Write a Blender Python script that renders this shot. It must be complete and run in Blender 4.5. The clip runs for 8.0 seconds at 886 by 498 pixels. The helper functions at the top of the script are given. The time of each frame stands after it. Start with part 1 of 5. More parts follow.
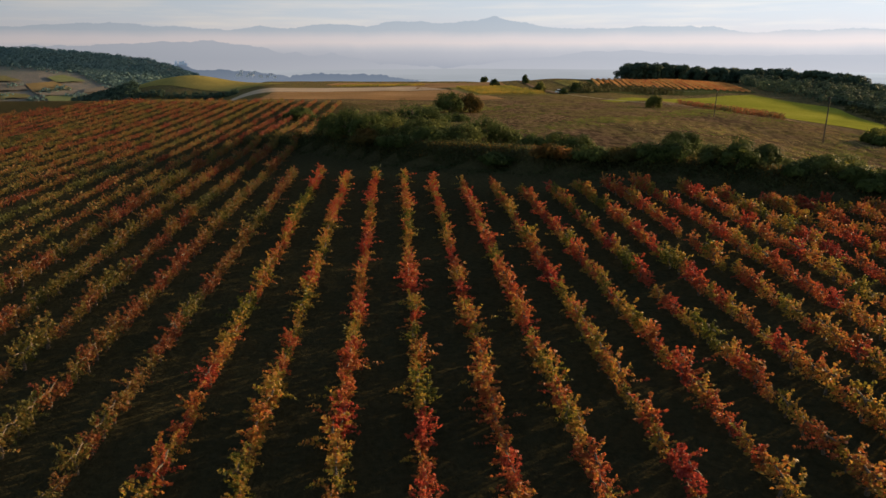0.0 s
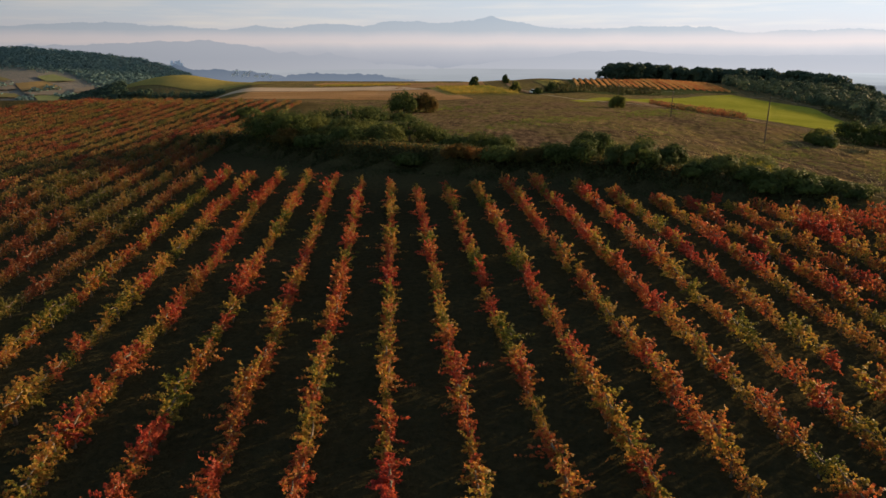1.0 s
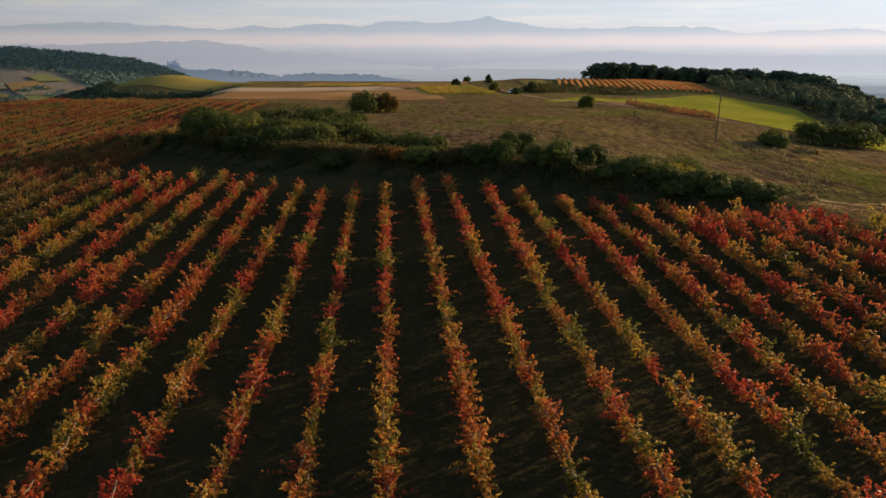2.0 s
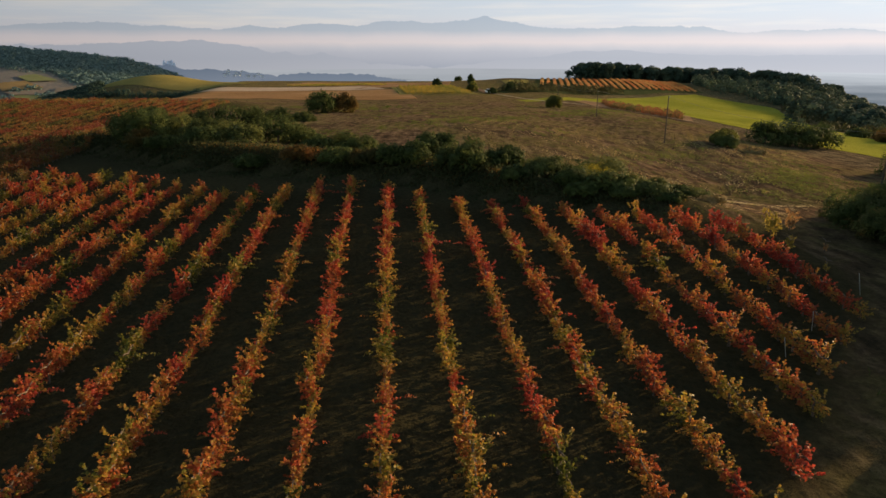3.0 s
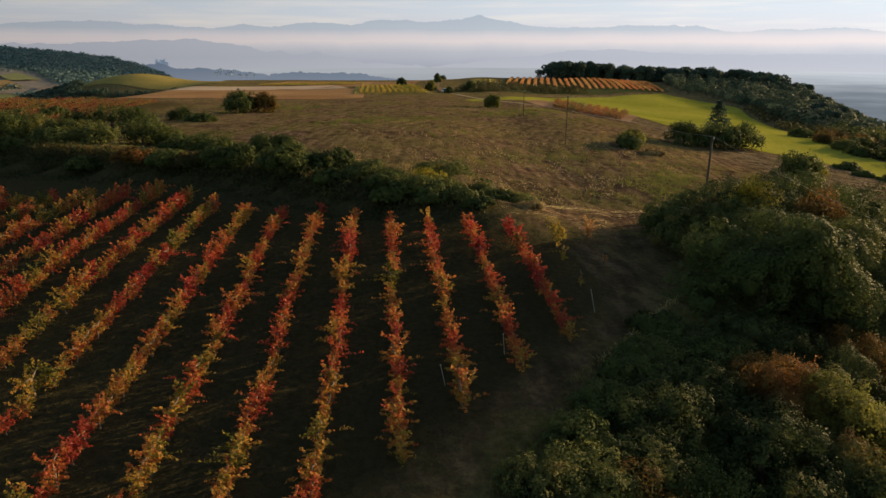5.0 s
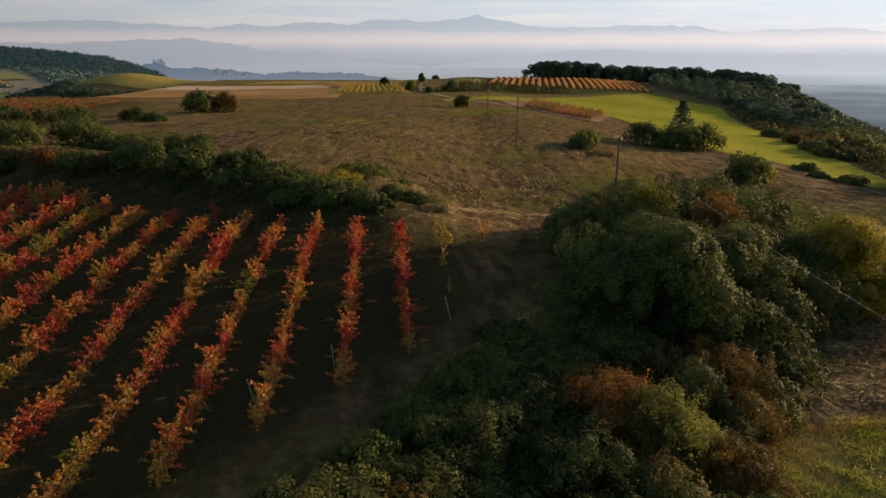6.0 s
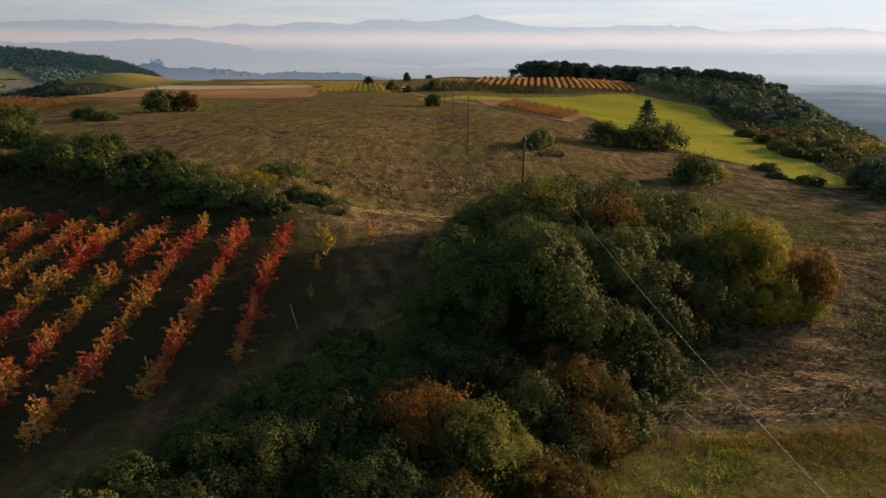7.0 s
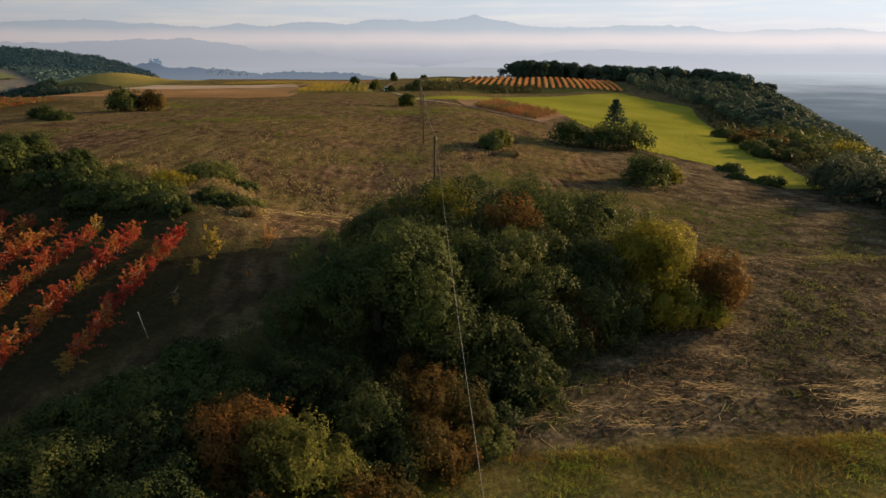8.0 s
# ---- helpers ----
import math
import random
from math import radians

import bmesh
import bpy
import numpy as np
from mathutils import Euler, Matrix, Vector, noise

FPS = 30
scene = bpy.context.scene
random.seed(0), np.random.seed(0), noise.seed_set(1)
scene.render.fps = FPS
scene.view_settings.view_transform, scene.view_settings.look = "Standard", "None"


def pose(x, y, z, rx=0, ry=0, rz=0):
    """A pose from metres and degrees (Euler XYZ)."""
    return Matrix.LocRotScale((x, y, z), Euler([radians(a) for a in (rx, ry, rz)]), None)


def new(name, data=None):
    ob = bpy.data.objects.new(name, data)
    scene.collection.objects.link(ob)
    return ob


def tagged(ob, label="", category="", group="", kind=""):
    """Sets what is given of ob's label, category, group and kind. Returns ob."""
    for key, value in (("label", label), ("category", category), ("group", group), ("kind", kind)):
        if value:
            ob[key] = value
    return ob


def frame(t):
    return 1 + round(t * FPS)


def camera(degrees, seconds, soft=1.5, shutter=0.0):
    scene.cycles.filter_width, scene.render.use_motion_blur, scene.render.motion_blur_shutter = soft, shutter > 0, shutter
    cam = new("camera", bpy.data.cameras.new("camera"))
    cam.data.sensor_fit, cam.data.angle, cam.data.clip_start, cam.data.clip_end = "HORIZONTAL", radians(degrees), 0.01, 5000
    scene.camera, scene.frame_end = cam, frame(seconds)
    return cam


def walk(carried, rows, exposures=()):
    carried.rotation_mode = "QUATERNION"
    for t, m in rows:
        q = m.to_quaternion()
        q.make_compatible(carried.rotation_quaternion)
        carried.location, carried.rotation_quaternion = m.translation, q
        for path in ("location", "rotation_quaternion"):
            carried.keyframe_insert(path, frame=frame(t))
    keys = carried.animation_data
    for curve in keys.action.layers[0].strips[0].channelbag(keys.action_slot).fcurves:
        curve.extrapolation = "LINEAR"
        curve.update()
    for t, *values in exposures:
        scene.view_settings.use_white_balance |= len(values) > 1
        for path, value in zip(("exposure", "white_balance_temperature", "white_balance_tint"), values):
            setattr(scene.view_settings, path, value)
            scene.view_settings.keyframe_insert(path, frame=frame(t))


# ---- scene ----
# Low morning light over a terraced vineyard; the flight slides sideways along the row ends.
cam = camera(68.0, 8.0, soft=1.5)
# seconds, eye x, y, z, yaw, pitch, roll
ROWS = [
    (0.0, 0.000, 0.000, 14.000, 0.000, -17.000, 0.000),
    (0.5, 4.843, 0.308, 13.981, -0.083, -17.006, -0.029),
    (1.0, 9.557, 0.633, 13.926, -0.164, -17.011, -0.054),
    (1.2, 11.317, 0.773, 13.902, -0.194, -17.012, -0.063),
    (2.3, 20.078, 2.015, 13.794, -0.349, -17.000, -0.075),
    (2.5, 21.780, 2.308, 13.771, -0.385, -17.004, -0.074),
    (3.0, 26.084, 3.085, 13.698, -0.480, -17.018, -0.069),
    (3.5, 30.165, 3.896, 13.657, -0.564, -17.038, -0.070),
    (4.0, 34.179, 4.649, 13.669, -0.638, -17.057, -0.075),
    (4.5, 38.089, 5.329, 13.627, -0.702, -17.075, -0.086),
    (4.7, 39.636, 5.598, 13.613, -0.727, -17.082, -0.090),
    (5.8, 48.065, 7.102, 13.528, -0.844, -17.101, -0.139),
    (6.0, 49.597, 7.393, 13.489, -0.855, -17.103, -0.146),
    (6.5, 53.426, 8.139, 13.389, -0.875, -17.108, -0.162),
    (7.0, 57.065, 8.881, 13.277, -0.885, -17.111, -0.172),
    (7.5, 60.431, 9.572, 13.183, -0.884, -17.111, -0.181),
    (8.0, 63.739, 10.227, 13.075, -0.885, -17.110, -0.191),
]
walk(cam, [(t, pose(x, y, z, 90 + p, r, a)) for t, x, y, z, a, p, r in ROWS],
     exposures=[(0.0, 0.76, 7350, 10), (8.0, 0.76, 7350, 10)])

# ---- world and sun ----
SUN_UP, SUN_ASIDE = radians(8.4), radians(56)      # height, and turn from straight ahead to the right
world = bpy.data.worlds.new("world")
scene.world = world
world.use_nodes = True
wn = world.node_tree.nodes
sky = wn.new("ShaderNodeTexSky")
sky.sky_type, sky.sun_disc = "NISHITA", False
sky.sun_elevation, sky.sun_rotation = SUN_UP, SUN_ASIDE
sky.altitude, sky.air_density, sky.dust_density, sky.ozone_density = 500, 1.0, 2.0, 1.0
wn["Background"].inputs["Strength"].default_value = 0.14
world.node_tree.links.new(sky.outputs["Color"], wn["Background"].inputs["Color"])
sun = new("sun", bpy.data.lights.new("sun", "SUN"))
sun.data.energy, sun.data.angle, sun.data.color = 5.0, radians(0.6), (1.0, 0.72, 0.42)
toward = Vector((math.sin(SUN_ASIDE) * math.cos(SUN_UP), math.cos(SUN_ASIDE) * math.cos(SUN_UP), math.sin(SUN_UP)))
sun.rotation_euler = toward.to_track_quat("Z", "Y").to_euler()
sun.location = (200, 60, 120)


# ---- terrain ----
def sm(a, b, x):
    s = np.clip((x - a) / (b - a), 0, 1)
    return s * s * (3 - 2 * s)


def hedge_y(x):
    """Where the foot of the hedge bank runs."""
    return np.interp(x, [-40, -18, -4.5, 8, 23, 34, 44, 52], [108, 95, 82.5, 78, 71, 63.5, 60, 56.5])


def height(x, y):
    """The lie of the land: a terrace of vines, a bank, fields falling away to a plain."""
    x, y = np.asarray(x, float), np.asarray(y, float)
    bank = sm(-32, -14, x) * (1 - sm(49, 57, x))
    behind = y - hedge_y(x)
    z = bank * 0.3 * np.exp(-((behind + 2.0) / 2.6) ** 2)
    near_lie = np.interp(x, [-30, 0, 5, 15, 22, 26, 30, 36, 48, 58], [0.2, 0, 0.15, 0.45, 0.6, 0.45, 0.2, -0.1, -0.25, -0.2])
    far_lie = np.interp(x, [-60, -30, 0, 10, 18, 22, 30, 40, 47, 52, 58], [0.2, 0.5, 0.8, 1.0, 1.25, 1.25, 1.0, 0.95, 0.85, 0.4, 0])
    climb = sm(29, np.interp(x, [0, 15, 36], [68, 56, 50]), y)
    z = z + (near_lie * (1 - climb) + far_lie * climb) * (1 - sm(-5.5, -3.0, behind) * sm(-32, -14, x)) * (1 - sm(100, 150, y)) * (1 - sm(50, 58, x)) * sm(-120, -60, x)
    rise = np.interp(x, [-34, -14, 0, 31, 40, 46, 51, 57], [0, 2.2, 2.7, 2.6, 2.15, 1.5, 0.7, 0])
    z = z + rise * sm(-6.2, -3.0, behind) * (1 - 0.6 * sm(100, 160, y))
    z = z - 0.9 * sm(-32, -14, x) * sm(3, 9, behind)
    edge = 57 + 0.8 * np.clip(y - 41, -60, 8)
    z = z - 3.4 * sm(0, 1, (x - edge) / (12 + 24 * sm(48, 75, y)))
    z = z - 3.0 * sm(92, 125, x) * sm(60, 110, y) - 4.0 * sm(120, 170, x)
    z = z - 0.04 * np.clip(np.hypot(np.clip(y - 150, 0, None), 20) - 20, 0, 760)
    z = z + 14.5 * np.exp(-((x - 170) / 120) ** 2 - ((y - 420) / 115) ** 2)
    z = z + 1.2 * sm(100, 170, y) * sm(12, 40, -x) * (1 - sm(170, 230, y))
    knoll = np.exp(-((x + 270) / 110) ** 2 - ((y - 750) / 120) ** 2)
    z = z + sm(-5, 90, -x - 0.26 * y) * (41 * knoll - 32 * sm(172, 300, y))
    z = z - 125 * sm(0, 215, x - np.interp(y, [40, 60, 100, 215, 470, 900], [112, 116, 130, 168, 262, 440])) - 115 * sm(880, 2200, y) * (1 - 0.87 * sm(250, 600, -x) * (1 - sm(1500, 2100, y)))
    z = z + 0.5 * sm(40, 180, -x) * np.sin(x * 0.05) * np.sin(y * 0.043)
    return z
# ---- end of terrain ----


def lie(x, y):
    return float(height(x, y))


# ---- materials ----
class Mat:
    """A node material under construction."""

    def __init__(self, name, rough=0.8, spec=0.3):
        self.m = bpy.data.materials.new(name)
        self.m.use_nodes = True
        self.t = self.m.node_tree
        self.b = self.t.nodes["Principled BSDF"]
        self.b.inputs["Roughness"].default_value = rough
        self.b.inputs["Specular IOR Level"].default_value = spec

    def node(self, kind, **inputs):
        n = self.t.nodes.new(kind)
        for k, v in inputs.items():
            self.put(v, n.inputs[k.replace("_", " ")])
        return n

    def put(self, v, socket):
        if isinstance(v, bpy.types.NodeSocket):
            self.t.links.new(v, socket)
        else:
            socket.default_value = v

    def place(self):
        return self.node("ShaderNodeNewGeometry").outputs["Position"]

    def noise(self, scale, detail=4, rough=0.6, vector=None):
        n = self.node("ShaderNodeTexNoise", Scale=scale, Detail=detail, Roughness=rough)
        self.t.links.new(vector if vector else self.place(), n.inputs["Vector"])
        return n.outputs["Fac"]

    def ramp(self, fac, *stops):
        n = self.node("ShaderNodeValToRGB")
        self.t.links.new(fac, n.inputs["Fac"])
        e = n.color_ramp.elements
        while len(e) < len(stops):
            e.new(0.5)
        for i, (p, c) in enumerate(stops):
            e[i].position = p
            e[i].color = (*c, 1) if len(c) == 3 else c
        return n.outputs["Color"]

    def mix(self, fac, a, b, how="MIX"):
        n = self.t.nodes.new("ShaderNodeMix")
        n.data_type, n.blend_type = "RGBA", how
        self.put(fac, n.inputs[0])
        for v, s in ((a, n.inputs[6]), (b, n.inputs[7])):
            self.put((*v, 1) if isinstance(v, tuple) and len(v) == 3 else v, s)
        return n.outputs[2]

    def sum(self, how, a, b):
        n = self.t.nodes.new("ShaderNodeMath")
        n.operation = how
        self.put(a, n.inputs[0]), self.put(b, n.inputs[1])
        return n.outputs[0]

    def colour(self, c):
        self.put((*c, 1) if isinstance(c, tuple) else c, self.b.inputs["Base Color"])
        return self

    def bump(self, h, depth=0.1, strength=1.0):
        n = self.node("ShaderNodeBump", Height=h, Distance=depth, Strength=strength)
        self.t.links.new(n.outputs["Normal"], self.b.inputs["Normal"])
        return self

    def leafy(self, c, through_share=0.35, rough=0.75, sheen=0.15, glow=1.0):
        """Leaves that let some light through, brighter by the glow than what they throw back."""
        self.colour(c)
        self.b.inputs["Roughness"].default_value = rough
        self.b.inputs["Specular IOR Level"].default_value = sheen
        tr = self.node("ShaderNodeBsdfTranslucent", Color=self.mix(1.0, c, (glow, glow, glow), "MULTIPLY"))
        mx = self.node("ShaderNodeMixShader", Fac=through_share)
        self.t.links.new(self.b.outputs[0], mx.inputs[1])
        self.t.links.new(tr.outputs[0], mx.inputs[2])
        self.t.links.new(mx.outputs[0], self.t.nodes["Material Output"].inputs["Surface"])
        return self


def leaf_material(name, stops, share=0.35, plant=0.55, patch=0.09, island=0.25, bias=None, sheen=0.06, glow=1.0):
    m = Mat(name)
    g = m.node("ShaderNodeNewGeometry")
    o = m.node("ShaderNodeObjectInfo")
    f = m.sum("MULTIPLY", o.outputs["Random"], plant)
    f = m.sum("ADD", f, m.sum("MULTIPLY", g.outputs["Random Per Island"], island))
    p = m.sum("MULTIPLY", m.sum("SUBTRACT", m.noise(patch, 2), 0.5), 1.6)
    f = m.sum("ADD", f, p)
    if bias:
        f = m.sum("ADD", f, bias(m))
    return m.leafy(m.ramp(f, *stops), share, 0.55 if sheen > 0.12 else 0.75, sheen, glow).m


def redder(m):
    """Vines turn redder up the slope and stay yellow at the path."""
    p = m.node("ShaderNodeSeparateXYZ", Vector=m.place())
    y = m.node("ShaderNodeMapRange", Value=p.outputs["Y"], From_Min=22.0, From_Max=46.0, To_Min=-0.07, To_Max=0.17).outputs["Result"]
    x = m.node("ShaderNodeMapRange", Value=p.outputs["X"], From_Min=26.0, From_Max=44.0).outputs["Result"]
    west = m.node("ShaderNodeMapRange", Value=p.outputs["X"], From_Min=8.0, From_Max=-14.0).outputs["Result"]
    back = m.node("ShaderNodeMapRange", Value=p.outputs["Y"], From_Min=50.0, From_Max=105.0, To_Min=-0.08, To_Max=0.02).outputs["Result"]
    return m.sum("ADD", m.sum("MULTIPLY", x, y), m.sum("ADD", m.sum("MULTIPLY", west, back), 0.035))


VINE = leaf_material("vine_leaves", [(0.0, (0.056, 0.064, 0.013)), (0.16, (0.165, 0.132, 0.024)), (0.32, (0.285, 0.155, 0.036)), (0.46, (0.255, 0.084, 0.026)),
                                     (0.7, (0.265, 0.045, 0.026)), (1.0, (0.200, 0.026, 0.021))],
                     0.42, plant=0.5, patch=0.3, island=0.3, bias=redder, sheen=0.16, glow=1.5)
# western vines: brown leaves, darkened in colour to stand in for shade
VINE_WEST = leaf_material("brown_shaded_vine_leaves", [(0.0, (0.060, 0.062, 0.017)), (0.2, (0.125, 0.098, 0.026)), (0.36, (0.180, 0.098, 0.030)), (0.52, (0.170, 0.060, 0.024)),
                                               (0.75, (0.150, 0.036, 0.021)), (1.0, (0.105, 0.020, 0.016))],
                          0.36, plant=0.45, patch=0.16, island=0.34, bias=redder, sheen=0.15, glow=1.3)
VINE_GOLD = leaf_material("gold_vine_leaves", [(0.0, (0.13, 0.14, 0.035)), (0.5, (0.25, 0.20, 0.045)), (1.0, (0.38, 0.23, 0.05))], 0.45)
BRIGHT_GOLD = leaf_material("bright_gold_vine_leaves", [(0.0, (0.14, 0.13, 0.03)), (0.5, (0.29, 0.21, 0.045)), (1.0, (0.44, 0.25, 0.055))], 0.45, island=0.6, plant=0.2, glow=1.35)
VINE_ORANGE = leaf_material("orange_vine_leaves", [(0.0, (0.36, 0.22, 0.09)), (0.5, (0.38, 0.165, 0.068)), (1.0, (0.30, 0.09, 0.05))], 0.4, glow=1.25)
OAK = leaf_material("oak_leaves", [(0.0, (0.036, 0.053, 0.018)), (0.45, (0.064, 0.083, 0.026)), (0.8, (0.100, 0.109, 0.032)), (1.0, (0.135, 0.127, 0.038))], 0.3, plant=0.45, patch=0.45, island=0.12, glow=1.35)
OLIVE = leaf_material("olive_leaves", [(0.0, (0.052, 0.067, 0.024)), (0.5, (0.100, 0.112, 0.035)), (1.0, (0.168, 0.158, 0.045))], 0.3, plant=0.4, patch=0.4, island=0.12, glow=1.35)
YELLOW = leaf_material("yellowing_leaves", [(0.0, (0.110, 0.118, 0.022)), (0.5, (0.240, 0.195, 0.030)), (1.0, (0.360, 0.225, 0.036))], 0.45, plant=0.35, patch=0.4, island=0.18, glow=1.3)
RUST = leaf_material("rusty_leaves", [(0.0, (0.050, 0.052, 0.020)), (0.4, (0.090, 0.062, 0.020)), (0.75, (0.155, 0.075, 0.024)), (1.0, (0.220, 0.078, 0.028))], 0.45, plant=0.45, patch=0.4, island=0.2, glow=1.3)
ORANGE_BUSH = leaf_material("orange_brown_leaves", [(0.0, (0.085, 0.055, 0.020)), (0.5, (0.170, 0.092, 0.028)), (1.0, (0.260, 0.130, 0.036))], 0.45, plant=0.3, patch=0.4, island=0.2, glow=1.3)
PALE_BUSH = leaf_material("pale_green_leaves", [(0.0, (0.080, 0.092, 0.026)), (0.5, (0.150, 0.150, 0.040)), (1.0, (0.240, 0.215, 0.060))], 0.5, plant=0.2, patch=0.5, island=0.15, glow=1.4)
MIXED_OAK = leaf_material("mixed_oak_leaves", [(0.0, (0.026, 0.040, 0.016)), (0.4, (0.054, 0.068, 0.024)), (0.62, (0.094, 0.096, 0.030)), (0.8, (0.150, 0.092, 0.030)), (1.0, (0.190, 0.084, 0.028))], 0.3, plant=0.5, patch=0.55, island=0.14, glow=1.35)
BRAMBLE = leaf_material("bramble_leaves", [(0.0, (0.030, 0.040, 0.018)), (0.5, (0.055, 0.058, 0.024)), (0.85, (0.090, 0.070, 0.030)), (1.0, (0.150, 0.075, 0.035))], 0.3, patch=0.2)
MIXED_VINE = leaf_material("mixed_vine_leaves", [(0.0, (0.06, 0.075, 0.03)), (0.4, (0.16, 0.10, 0.04)), (0.7, (0.26, 0.09, 0.045)), (1.0, (0.22, 0.05, 0.035))], 0.35, patch=0.2, island=0.5, plant=0.3)
# wood on the hill's flank, bluish in colour to imitate distance haze
WOODLAND = leaf_material("mixed_wood_leaves", [(0.0, (0.045, 0.070, 0.052)), (0.5, (0.062, 0.090, 0.060)), (1.0, (0.085, 0.106, 0.066))], 0.3, patch=0.05)
# bushes towards the sun: haze is put into the leaf colour as grey-green
HAZE_BUSH = leaf_material("hazed_bush_leaves", [(0.0, (0.040, 0.056, 0.036)), (0.5, (0.058, 0.074, 0.045)), (1.0, (0.085, 0.096, 0.054))], 0.35, patch=0.3)
# needle green with a blue cast of haze mixed into it
PINE = leaf_material("pine_needles", [(0.0, (0.036, 0.062, 0.050)), (0.6, (0.055, 0.085, 0.060)), (1.0, (0.085, 0.11, 0.068))], 0.25, patch=0.03)
# distance haze is mixed into these leaves as a pale blue-green
HAZE_WOOD = leaf_material("hazed_wood_leaves", [(0.0, (0.110, 0.180, 0.180)), (0.6, (0.145, 0.210, 0.200)), (1.0, (0.185, 0.240, 0.220))], 0.3, patch=0.01)
WEED = leaf_material("weeds", [(0.0, (0.060, 0.085, 0.022)), (0.5, (0.120, 0.135, 0.036)), (1.0, (0.215, 0.200, 0.060))], 0.4)
MEADOW = leaf_material("meadow_grass", [(0.0, (0.095, 0.140, 0.028)), (0.45, (0.195, 0.235, 0.042)), (0.8, (0.330, 0.300, 0.065)), (1.0, (0.420, 0.325, 0.100))], 0.45, patch=0.5, glow=1.2)
STRAW = leaf_material("straw_stalks", [(0.0, (0.372, 0.238, 0.112)), (0.5, (0.576, 0.376, 0.180)), (1.0, (0.700, 0.546, 0.270))], 0.2)
GOLD_GRASS = leaf_material("golden_grass", [(0.0, (0.10, 0.075, 0.022)), (0.5, (0.22, 0.14, 0.035)), (1.0, (0.34, 0.24, 0.06))], 0.35, patch=0.5)
DRY = leaf_material("dry_grass", [(0.0, (0.16, 0.12, 0.05)), (0.5, (0.28, 0.21, 0.1)), (1.0, (0.38, 0.3, 0.16))], 0.3)


def bark_material():
    m = Mat("bark", 0.9)
    f = m.noise(14, 5)
    return m.colour(m.ramp(f, (0.3, (0.05, 0.035, 0.025)), (0.7, (0.16, 0.12, 0.09)))).bump(f, 0.03).m


def wood_material():
    m = Mat("weathered_wood", 0.85)
    f = m.noise(9, 6)
    return m.colour(m.ramp(f, (0.3, (0.035, 0.026, 0.019)), (0.7, (0.085, 0.066, 0.048)))).bump(f, 0.01).m


def pale_metal():
    m = Mat("galvanised_steel", 0.45, 0.5)
    m.b.inputs["Metallic"].default_value = 0.6
    return m.colour(m.ramp(m.noise(20, 3), (0.3, (0.3, 0.3, 0.29)), (0.7, (0.42, 0.42, 0.4)))).m


BARK, WOOD, STEEL = bark_material(), wood_material(), pale_metal()


def soil(name, dark, mid, light, scale=1.0, clod=0.12):
    m = Mat(name, 1.0, 0.0)
    broad, fine = m.noise(0.05 * scale, 3), m.noise(2.2 * scale, 6, 0.7)
    c = m.ramp(m.sum("ADD", m.sum("MULTIPLY", broad, 0.45), m.sum("MULTIPLY", fine, 0.55)), (0.35, dark), (0.5, mid), (0.66, light))
    return m.colour(c).bump(fine, clod).m


